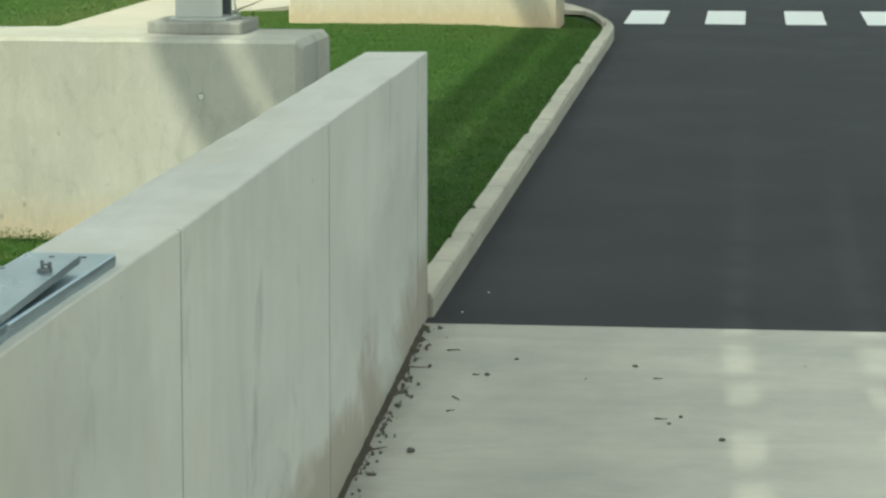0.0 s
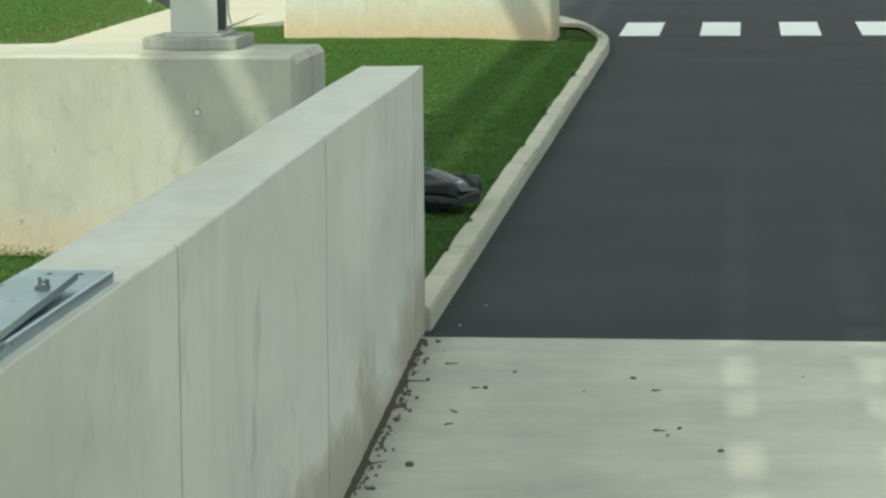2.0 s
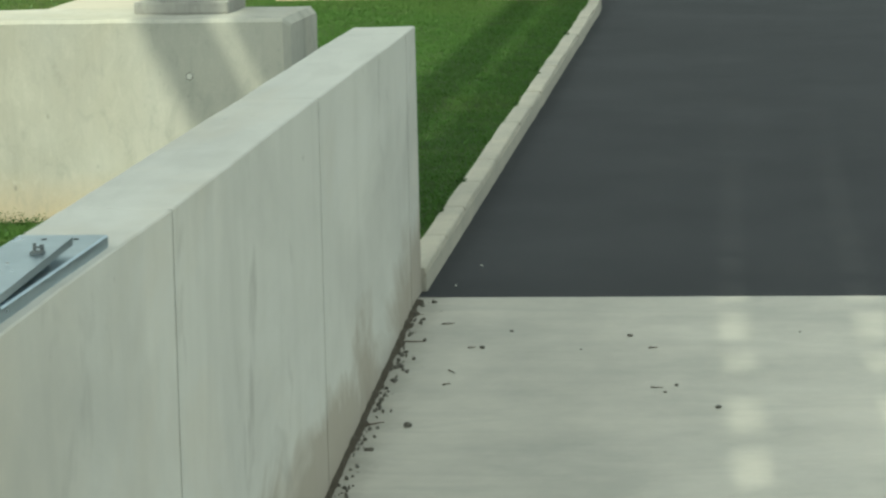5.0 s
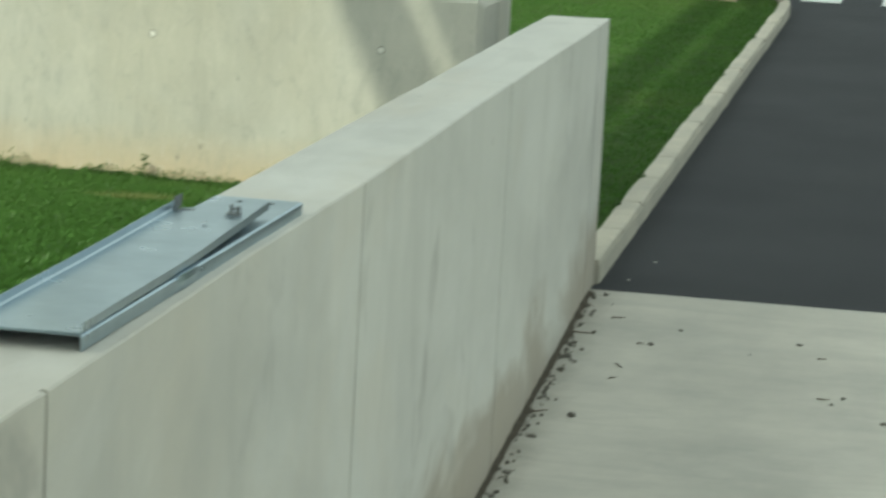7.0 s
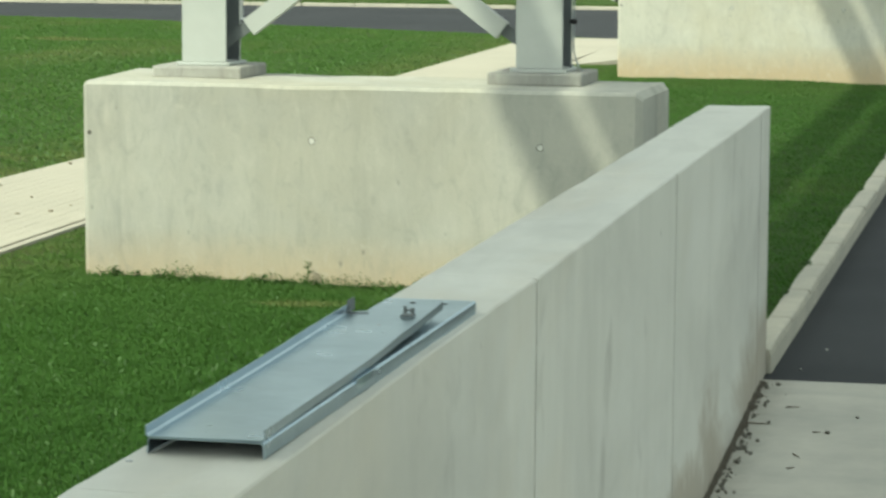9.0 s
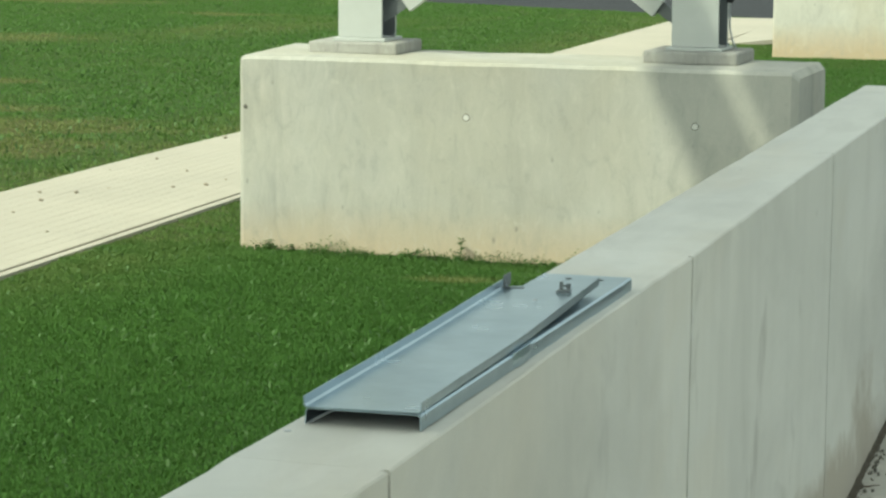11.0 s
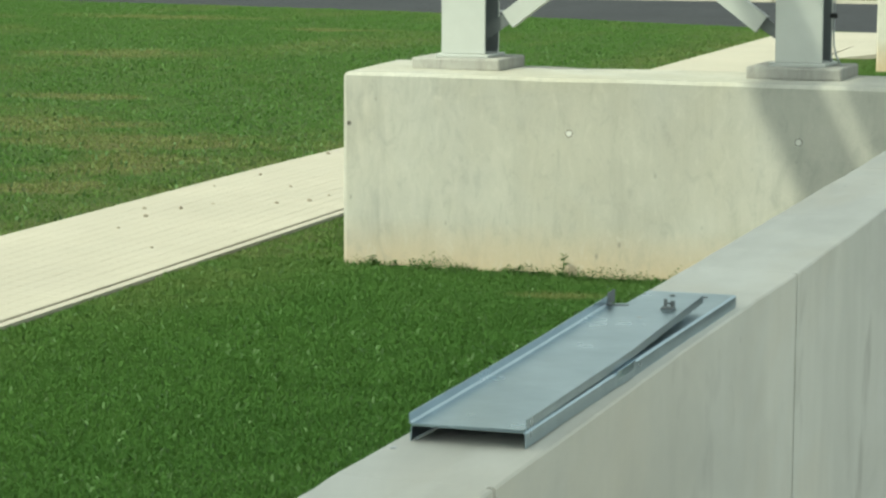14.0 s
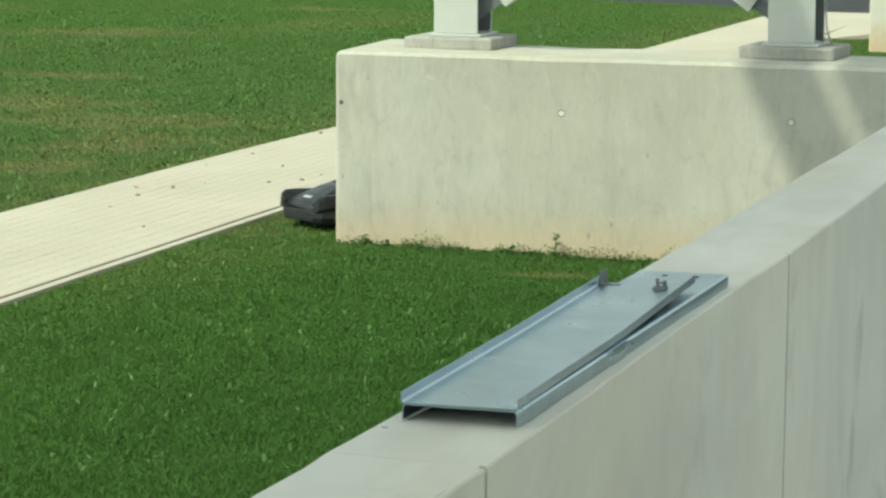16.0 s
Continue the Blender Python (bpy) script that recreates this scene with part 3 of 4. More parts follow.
def build_path():
    rings = [[(PATH_L, y, -0.3), (PATH_L, y, 0.0055 + path_dip(y)), (PATH_R - 0.098, y, 0.0055 + path_dip(y)), (PATH_R - 0.098, y, -0.3)] for y in [-6.0] + steps(16, 30, 0.5) + [38.0]]
    bed = part("footpath", loft(rings), M_PAVING)
    tagged(bed, "cream paved footpath with small square pavers across the lawn", "footpath", kind="structure")
    bm = bmesh.new()
    paver(bm, 0, 0, 0)
    first = part("paver", bm, M_PAVING, bed)
    rnd, rest = random.Random(2), bmesh.new()
    cols = [PATH_L + 0.10 + 0.2 * k for k in range(7)]
    started = False
    for j in range(218):
        y = -5.9 + 0.2 * j
        for x in cols:
            z = 0.0085 + path_dip(y) + rnd.uniform(-0.0005, 0.0005)
            if 12.4 < y < 20.8:
                ob = new("paver", first.data) if started else first
                started = True
                ob.parent = bed
                ob.matrix_basis = pose(x, y, z, rnd.uniform(-0.08, 0.08), rnd.uniform(-0.08, 0.08), 0)
            elif 5 < y < 37.6:
                paver(rest, x, y, z)
    tagged(part("pavers", rest, M_PAVING, bed), kind="stuff")
    for k in range(38):
        stone = box((PATH_R - 0.052, -6 + k + 0.002, -0.2), (PATH_R, -6 + k + 0.998, 0.006 + path_dip(k - 5.5)), 0.003)
        part("edging_stone", stone, M_PAVING, bed)
    # the paved corner between the plinth and the curved kerb
    rings = []
    for (x, y), low in zip(EDGE[1:10], (30.95, 31.9, 32.62, 32.74, 32.74, 32.76, 32.8, 32.95, 32.70)):
        x = max(x, PATH_R - 0.06) if low == 32.70 else x
        rings.append([(x + 0.02, y + 0.03, max(KERB_Z + 0.002, lawn_z(x, y) + 0.02 if x < -2.4 else -1)), (x - 0.02, low, lawn_z(x, low) + 0.030)])
    bm = bmesh.new()
    rows = [[bm.verts.new(p) for p in r] for r in rings]
    for a, b in zip(rows, rows[1:]):
        bm.faces.new((a[0], a[1], b[1], b[0]))
    bmesh.ops.recalc_face_normals(bm, faces=bm.faces)
    bmesh.ops.solidify(bm, geom=bm.faces[:], thickness=0.05)
    tagged(part("pavement_corner", bm, M_PAVING), "cream paved corner along the curved kerb", "pavement", kind="structure")


# ---- concrete plinths that carry the steel trestle ----
def build_plinth(m, material, label):
    plinth = thing("concrete_plinth", label, "plinth", m, "trestle plinths")
    rings = []
    rnd = random.Random(5)
    for k, x in enumerate([0.0, 0.02] + steps(0.15, 2.88, 0.25) + [2.98, 3.015]):
        e = 0.02 if x in (0.0, 3.015) else 0.0
        d = rnd.uniform(-0.003, 0.003)
        up = 0.016 * (1 - smooth(x / 0.7))
        if x == 3.015:
            e = 0.034
        e *= 1 if x > 1 else 0.6
        rings.append([(x, e, -0.4), (x, e, 1.015 + d - e), (x, 0.018 + e, 1.033 + d - e), (x, 0.802 - e, 1.033 + d - e + up), (x, 0.82 - e, 1.015 - e + up), (x, 0.82 - e, -0.4)])
    part("body", loft(rings), material, plinth)
    for x in (0.262, 2.125):
        part("grout_pad", box((x, 0.345, 1.030), (x + 0.505, 0.80, 1.098), 0.012, 2), M_PAD, plinth, "rough grey grout pad")
    for x, z in ((1.27, 0.745), (2.49, 0.742), (0.035, 0.76)):
        bm = rod((x, 0.004, z), (x, -0.003, z), 0.016 if x > 0.1 else 0.012, sides=16)
        part("tie_hole_plug", bm, M_PLUG if x > 0.1 else M_STONE, plinth)
        if x > 0.1:
            ring = bmesh.new()
            add_rod(ring, (x, 0.004, z), (x, -0.0015, z), 0.020, sides=18)
            part("tie_hole_rim", ring, M_STONE, plinth)
    return plinth


NEAR = pose(-5.205, 14.055, 0, 0, 0, -1.6)
FAR = pose(-5.06, 30.79, -0.04, 0, 0, -0.3)
build_plinth(NEAR, M_PIER, "pale sunlit concrete plinth with rain streaks in the grass")
build_plinth(FAR, M_PIER_FAR, "pale concrete plinth with an ochre-stained foot near the crossing")


def h_column(high):
    """A wide-flange column standing on the origin, flanges to front and back."""
    bm = bmesh.new()
    add_box(bm, (-0.125, -0.125, 0.02), (0.125, -0.111, high), 0.002)
    add_box(bm, (-0.125, 0.111, 0.02), (0.125, 0.125, high), 0.002)
    return bm


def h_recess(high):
    """The web and thin plates on the inner flange faces, which carry the recess shade as colour."""
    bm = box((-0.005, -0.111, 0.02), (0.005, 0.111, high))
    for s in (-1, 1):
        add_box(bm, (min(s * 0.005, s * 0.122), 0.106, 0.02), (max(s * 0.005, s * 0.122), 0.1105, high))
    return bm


def brace(a, b, wide=0.10, deep=0.06):
    """A rectangular tube from a to b in the frame's plane, open at the ends."""
    a, b = Vector(a), Vector(b)
    m = Matrix.Translation(a) @ (b - a).to_track_quat("Z", "Y").to_matrix().to_4x4()
    length, t = (b - a).length, 0.006
    bm = bmesh.new()
    add_box(bm, (-deep / 2, -wide / 2, 0), (deep / 2, -wide / 2 + t, length), 0, 1, m)
    add_box(bm, (-deep / 2, wide / 2 - t, 0), (deep / 2, wide / 2, length), 0, 1, m)
    add_box(bm, (-deep / 2, -wide / 2 + t, 0), (-deep / 2 + t, wide / 2 - t, length), 0, 1, m)
    add_box(bm, (deep / 2 - t, -wide / 2 + t, 0), (deep / 2, wide / 2 - t, length), 0, 1, m)
    return bm


DECK_Z = 12.0


def build_trestle(m, high):
    trestle = thing("steel_trestle", "light grey painted steel trestle with crossed braces on a plinth", "steel frame", m @ pose(0, 0, 1.098), "pipe bridge trestles")
    xs, mid = (0.533, 2.386), 0.55
    for x in xs:
        col = part("column", h_column(high), M_STEEL, trestle, "light grey wide-flange steel column")
        col.matrix_basis = pose(x, mid, 0)
        part("web", h_recess(high), M_RECESS, col, "steel web between the flanges, coloured dark for its shade")
        part("base_plate", box((-0.15, -0.15, 0.0), (0.15, 0.15, 0.018), 0.003), M_STEEL, col)
        for i in (-1, 1):
            part("anchor_bolt", rod((0.136 * i, 0.06, 0.018), (0.136 * i, 0.06, 0.036), 0.009, sides=6), M_ZINC, col)
    levels = [1.62 * k for k in range(int((high - 1.5) / 1.62) + 1)]
    for z in levels:
        part("brace", brace((xs[0] + 0.232, mid - 0.035, z + 0.2065), (xs[1] - 0.25, mid - 0.035, z + 1.23)), M_STEEL, trestle)
        part("brace", brace((xs[1] - 0.232, mid + 0.035, z + 0.2065), (xs[0] + 0.25, mid + 0.035, z + 1.23)), M_STEEL, trestle)
        for x, s, y in ((xs[0], 1, mid - 0.035), (xs[1], -1, mid + 0.035)):
            pts = [(x + s * 0.006, z + 0.055), (x + s * 0.06, z + 0.065), (x + s * 0.33, z + 0.245), (x + s * 0.285, z + 0.295), (x + s * 0.006, z + 0.10)]
            # lower gussets get the dark shade tone, upper ones plain steel
            part("gusset_plate", loft([[(u, y - 0.006, w) for u, w in pts], [(u, y + 0.006, w) for u, w in pts]]), M_RECESS, trestle, "lower steel gusset plate, coloured dark for its shade")
            part("bolt", rod((x + s * 0.265, y - 0.029, z + 0.232), (x + s * 0.265, y + 0.029, z + 0.232), 0.013, sides=6), M_DARK, trestle)
            upper = [(u, 2 * z + 1.45 - w) for u, w in pts]
            y = 2 * mid - y
            part("gusset_plate", loft([[(u, y - 0.006, w) for u, w in upper], [(u, y + 0.006, w) for u, w in upper]]), M_STEEL, trestle)
    # unseen beam, added to carry the shading deck
    part("cross_beam", box((-3.5, mid - 0.11, high), (xs[1] + 0.14, mid + 0.11, high + 0.24), 0.004), M_STEEL, trestle)
    return trestle


near_trestle = build_trestle(NEAR, DECK_Z - 1.338)
# far trestle is unseen, added under the shading deck
build_trestle(FAR, DECK_Z - 1.298)

# unseen deck, assumed from the shade and sized so it falls on wall, ramp and kerb
deck = thing("shade_deck", "unseen grey steel deck added overhead to shade wall and ramp", "bridge deck")
part("edge_plank", box((-8.48, -14, DECK_Z), (-8.13, 33, DECK_Z + 0.12), 0.01), M_DECK, deck)
part("deck_plate", box((-8.01, -14, DECK_Z), (-6.40, 33, DECK_Z + 0.12), 0.01), M_DECK, deck)
# made-up gaps: sun through them stands in for reflected light patches on the ramp
for a, b in ((-6.405, -6.112), (-6.067, -5.509), (-5.465, -3.9)):
    part("deck_sheet", box((a, -14, DECK_Z), (b, 33, DECK_Z + 0.012)), M_DECK, deck)
# bars added under the sheets break the gaps into slots, one per light patch
for k in range(23):
    part("slot_bar", box((-6.40, -2.99 + 0.73 * k, DECK_Z - 0.013), (-4.0, -2.77 + 0.73 * k, DECK_Z - 0.001)), M_DECK, deck)
part("deck_sheet", box((-6.40, 14.0, DECK_Z - 0.013), (-4.0, 33, DECK_Z - 0.001)), M_DECK, deck)
for y in (-10, 3.68, 22.0):
    part("tie_beam", box((-8.48, y - 0.1, DECK_Z + 0.118), (-3.9, y + 0.1, DECK_Z + 0.34)), M_DECK, deck)


# ---- grass: blades by the hundred thousand ----
def blades(name, count, x_range, y_range, inside, high, wide, label, seed, tall=None, skin=None):
    """One object of many bent blades, three triangles each, rooted on the lawn."""
    r = np.random.RandomState(seed)
    x = r.uniform(*x_range, count)
    y = r.uniform(*y_range, count)
    keep = inside(x, y)
    x, y = x[keep], y[keep]
    n = len(x)
    a = np.clip((x + 3.4) / 1.8, 0, 1)
    b = np.clip((y - 10.5) / 3.0, 0, 1)
    c = np.clip((y - 17.0) / 9.0, 0, 1)
    a, b, c = (v * v * (3 - 2 * v) for v in (a, b, c))
    z = -0.112 * (1 - (1 - a * b) * (1 - 0.62 * c)) - 0.013
    tuft = 0.78 + 0.34 * np.sin(5.1 * x + 1.7 * np.sin(3.3 * y)) * np.sin(4.3 * y + 1.3 * np.sin(2.9 * x)) + r.uniform(-0.25, 0.35, n)
    h = high * np.clip(tuft, 0.35, 1.5)
    if tall is not None:
        h = h * tall(x, y)
    turn, lean = r.uniform(0, 2 * np.pi, n), r.uniform(0.35, 1.5, n)
    dx, dy = np.cos(turn), np.sin(turn)
    face = r.uniform(0, 2 * np.pi, n)
    wx, wy = np.cos(face) * wide * 0.5, np.sin(face) * wide * 0.5
    p = np.empty((n, 5, 3), np.float32)
    mx, my, mz = x + dx * lean * h * 0.28, y + dy * lean * h * 0.28, z + h * 0.6
    p[:, 0] = np.stack([x - wx, y - wy, z], 1)
    p[:, 1] = np.stack([x + wx, y + wy, z], 1)
    p[:, 2] = np.stack([mx + 0.75 * wx, my + 0.75 * wy, mz], 1)
    p[:, 3] = np.stack([mx - 0.75 * wx, my - 0.75 * wy, mz], 1)
    p[:, 4] = np.stack([x + dx * lean * h * 0.8, y + dy * lean * h * 0.8, z + h * (1.0 - 0.25 * lean)], 1)
    base = (np.arange(n) * 5)[:, None]
    loops = np.concatenate([base + [[0, 1, 2, 3]], base + [[3, 2, 4]]], 1).astype(np.int32)
    me = bpy.data.meshes.new(name)
    me.vertices.add(5 * n)
    me.vertices.foreach_set("co", p.ravel())
    me.loops.add(7 * n)
    me.loops.foreach_set("vertex_index", loops.ravel())
    me.polygons.add(2 * n)
    start = np.stack([np.arange(n) * 7, np.arange(n) * 7 + 4], 1).ravel().astype(np.int32)
    me.polygons.foreach_set("loop_start", start)
    me.update(calc_edges=True)
    me.materials.append(skin or M_BLADE)
    return tagged(new(name, me), label, "grass", kind="stuff")


def off_plinth(x, y, gap=0.0):
    near = (x > -5.2 - gap) & (x < -2.16 + gap) & (y > 14.05 - gap - 0.028 * (x + 5.2)) & (y < 14.88 + gap)
    far = (x > -5.06) & (x < -2.01) & (y > 30.78) & (y < 31.6)
    return ~(near | far)


def front_lawn(x, y):
    ragged = PATH_R + 0.03 + 0.025 * np.sin(9 * y) * np.sin(3.7 * y)
    return (x > ragged) & (x < WALL_L - 0.005) & off_plinth(x, y)


def rear_lawn(x, y):
    edge = np.where(y < 29.6, KERB_X - 0.115 + 0.012 * np.sin(7 * y) * np.sin(2.3 * y), -1.56 - 0.34 * np.clip(y - 31.0, 0, 9))
    return (x > PATH_R + 0.02) & (x < edge) & off_plinth(x, y) & ((x < WALL_L) | (y > WALL_END)) & (y < 32.72 + 0.012 * np.sin(11 * x))


EDGE_X = np.array([e[0] for e in EDGE][::-1])
EDGE_Y = np.array([e[1] for e in EDGE][::-1])


def far_lawn(x, y):
    return (x < PATH_L - 0.005 + 0.02 * np.sin(8 * y)) & (x > -0.56 * y - 1.0) & (y < np.interp(x, EDGE_X, EDGE_Y) - 0.15)


def build_grass():
    def by_plinth(x, y):
        d = np.abs(y - 14.02)
        return 1.0 + 1.5 * np.clip(1 - d / 0.07, 0, 1) * np.clip(0.35 + np.sin(17 * x) * np.sin(6.3 * x + 1) + 0.4 * np.sin(41 * x), 0, 1)

    blades("lawn_grass", 390000, (PATH_R, WALL_L), (5.5, 14.1), front_lawn, 0.026, 0.0056, "dense short green lawn grass between wall and plinth", 1, by_plinth)
    blades("lawn_grass", 210000, (PATH_R, KERB_X), (13.0, 36.5), rear_lawn, 0.024, 0.0085, "short green lawn grass beside the kerb", 2)
    blades("lawn_grass", 350000, (-25.0, PATH_L), (13.0, 44.0), far_lawn, 0.027, 0.0115, "wide green lawn with dry straw patches beyond the path", 3)
    blades("clover_leaves", 2200, (PATH_R, WALL_L), (5.5, 14.1), front_lawn, 0.036, 0.013, "scattered pale clover leaves in the lawn", 4, None, M_CLOVER)
    blades("clover_leaves", 9000, (-25.0, PATH_L), (13.0, 34.0), far_lawn, 0.040, 0.020, "scattered pale clover leaves in the far lawn", 5, None, M_CLOVER)


build_grass()

build_path()


# ---- robot mower ----
def hull(rows, n=20):
    """Rounded hull along x: rows of x, half width, underside, crown, squareness."""
    rings = []
    for x, w, z0, z1, k in rows:
        ring = []
        for i in range(n):
            a = 2 * math.pi * i / n
            c, s = math.cos(a), math.sin(a)
            u = math.copysign(abs(c) ** (2 / k), c)
            v = math.copysign(abs(s) ** (2 / k), s)
            narrow = 1.0 - 0.30 * max(0.0, v) ** 1.5
            ring.append((x, u * w * narrow, (z0 + z1) / 2 + v * (z1 - z0) / 2))
        rings.append(ring)
    return loft(rings)


def build_mower():
    m = thing("robot_mower", "dark graphite robotic lawn mower driving over the grass", "lawn mower")
    def facets(rows):
        """Angular rings: x, half width, underside, crease, shoulder, crown."""
        rings = []
        for x, w, z0, zc, zs, z1 in rows:
            half = [(0.93 * w, z0), (w, zc), (0.96 * w, zs), (0.78 * w, z1), (0.25 * w, z1 + 0.004)]
            rings.append([(x, y, z) for y, z in half] + [(x, -y, z) for y, z in half[::-1]])
        return loft(rings)

    def soften(bm, d):
        bmesh.ops.bevel(bm, geom=bm.edges[:], offset=d, segments=2, affect="EDGES", profile=0.6, clamp_overlap=True)
        return bm

    skirt = facets([(-0.300, 0.15, 0.06, 0.075, 0.095, 0.105), (-0.27, 0.21, 0.04, 0.07, 0.108, 0.112), (0.0, 0.235, 0.032, 0.07, 0.110, 0.114), (0.21, 0.232, 0.032, 0.07, 0.108, 0.112),
                    (0.285, 0.205, 0.036, 0.068, 0.104, 0.108), (0.313, 0.150, 0.045, 0.068, 0.098, 0.102)])
    part("bumper_skirt", soften(skirt, 0.006), M_SHELL, m, "graphite lower bumper")
    def hood(rows):
        """Rings with a raised middle and a raised flat fender at each side: x, half width, underside, crease, fender, valley, crown."""
        rings = []
        for x, w, z0, zc, zf, zv, zh in rows:
            half = [(0.93 * w, z0), (w, zc), (0.97 * w, zf - 0.01), (0.93 * w, zf + 0.006), (0.84 * w, zf + 0.008), (0.70 * w, zv), (0.40 * w, zh - 0.006), (0.10 * w, zh)]
            rings.append([(x, y, z) for y, z in half] + [(x, -y, z) for y, z in half[::-1]])
        return loft(rings)

    shell = hood([(-0.300, 0.160, 0.10, 0.115, 0.135, 0.140, 0.146), (-0.270, 0.200, 0.10, 0.125, 0.165, 0.178, 0.192), (-0.15, 0.222, 0.10, 0.130, 0.180, 0.205, 0.240),
                  (0.0, 0.228, 0.10, 0.130, 0.180, 0.195, 0.248), (0.10, 0.230, 0.10, 0.130, 0.184, 0.186, 0.226), (0.20, 0.228, 0.10, 0.130, 0.188, 0.166, 0.190),
                  (0.270, 0.218, 0.10, 0.125, 0.188, 0.146, 0.158), (0.300, 0.200, 0.10, 0.112, 0.176, 0.126, 0.132), (0.308, 0.190, 0.10, 0.108, 0.150, 0.107, 0.118)])
    part("shell", soften(shell, 0.005), M_SHELL, m, "glossy graphite plastic hood")
    for s in (-1, 1):
        rows = [[(x, s * (y + d), z) for x, y, z in ((-0.20, 0.217, 0.134), (0.17, 0.226, 0.134), (0.06, 0.220, 0.172), (-0.16, 0.212, 0.170))] for d in (-0.008, 0.003)]
        part("side_panel", loft(rows), M_TRIM, m)
        wheel = part("rear_wheel", rod((-0.15, s * 0.165, 0.105), (-0.15, s * 0.215, 0.105), 0.105, sides=28), M_DARK, m)
        part("hub", rod((-0.15, s * 0.213, 0.105), (-0.15, s * 0.222, 0.105), 0.055, sides=16), M_SHELL, wheel)
        for k in range(14):
            a = 2 * math.pi * k / 14
            c = Vector((-0.15 + 0.106 * math.cos(a), s * 0.19, 0.105 + 0.106 * math.sin(a)))
            part("tread_lug", box((-0.008, -0.024, -0.005), (0.008, 0.024, 0.005), 0, 1, Matrix.Translation(c) @ pose(0, 0, 0, 0, 90 - math.degrees(a), 0)), M_DARK, wheel)
        part("caster_wheel", rod((0.19, s * 0.10, 0.04), (0.19, s * 0.13, 0.04), 0.04, sides=18), M_DARK, m)
        part("headlight", box((0.296, s * 0.155 - 0.022, 0.138), (0.3075, s * 0.155 + 0.022, 0.150), 0.003), M_DARK, m)
    hatch = hull([(-0.17, 0.05, 0.225, 0.240, 4), (-0.15, 0.085, 0.225, 0.247, 4), (-0.05, 0.095, 0.225, 0.253, 4), (0.03, 0.085, 0.22, 0.246, 4), (0.05, 0.05, 0.215, 0.238, 4)])
    part("hatch", hatch, M_TRIM, m, "", True)
    part("stop_button", rod((-0.06, 0, 0.248), (-0.06, 0, 0.259), 0.022, sides=16), M_SHELL, m)
    tilt = Matrix.Translation((0.245, 0.0, 0.170)) @ pose(0, 0, 0, 0, 29, 0)
    part("badge", box((-0.010, -0.036, -0.006), (0.010, 0.036, 0.004), 0.002, 1, tilt), M_BADGE, m, "small silver badge")
    return m


mower = build_mower()
NOSE = 0.315


def mower_at(t, x, y, turn, nose=True):
    """A row for the mower, given where its nose (or middle) is and where it heads, in degrees."""
    a = radians(turn)
    if nose:
        x, y = x - 0.100 - NOSE * math.cos(a), y + 0.22 - NOSE * math.sin(a)
    return t, pose(x, y, lawn_z(x, y) + 0.010, 0, 0, turn)


MOWER_ROWS = [mower_at(*row) for row in (
    (0.0, -1.88, 16.49, -18), (0.2, -1.715, 16.46, -18), (0.4, -1.62, 16.43, -18), (0.6, -1.51, 16.40, -18), (0.8, -1.435, 16.38, -18),
    (1.0, -1.422, 16.37, -18), (1.2, -1.428, 16.37, -18), (1.6, -1.468, 16.385, -18), (2.0, -1.476, 16.39, -18), (2.3, -1.510, 16.40, -18),
    (2.6, -1.572, 16.42, -18), (2.9, -1.625, 16.44, -18), (3.2, -1.685, 16.46, -18), (3.5, -1.735, 16.475, -18), (3.7, -1.775, 16.49, -18), (4.5, -1.95, 16.55, -18))]
C16, WAY = Vector((-5.425, 14.80)), Vector((math.cos(radians(226)), math.sin(radians(226))))
MOWER_ROWS += [mower_at(5.5, -2.40, 16.75, 50, False), mower_at(6.5, -2.55, 16.95, 115, False), mower_at(8.0, -2.9, 17.2, 170, False),
               mower_at(10.5, -4.0, 16.6, 205, False)]
MOWER_ROWS += [mower_at(t, *(C16 - 0.29 * (16 - t) * WAY), 234, False) for t in (13.0, 14.0, 15.0, 15.5, 16.0)]


# ---- cable tray lengths lying on the wall ----
def channel(width, length, high, t=0.0022, up=True, rise=None, wave=0.0):
    """A bent sheet channel along y, flanges up or down, its floor following rise(y), its rims slightly wavy."""
    s = 1 if up else -1
    w = width / 2
    rings = []
    for y in steps(0.0, length, 0.06):
        lift = rise(y) if rise else 0.0
        h = [s * (high + wave * noise.noise((5.0 * y, 3.0 * k, 1.5))) for k in (1, 2)]
        out = [wave * noise.noise((4.0 * y, 5.0 * k, 8.5)) for k in (1, 2)]
        edge = 0.004
        outer = [(-w + out[0], h[0]), (-w, s * edge), (-w + edge, 0), (w - edge, 0), (w, s * edge), (w + out[1], h[1])]
        inner = [(w - t + out[1], h[1]), (w - t, s * (edge + t)), (w - edge - t, s * t), (-w + edge + t, s * t), (-w + t, s * (edge + t)), (-w + t + out[0], h[0])]
        rings.append([(x, y, z + lift * (0.25 + 0.75 * (x + w) / width)) for x, z in outer + inner])
    return loft(rings)


def sprung(y):
    """The upper tray lifts a little at both ends and touches the lower one past its middle."""
    return 0.0035 * max(0.0, 1 - y / 0.66) + 0.022 * max(0.0, y - 0.80)


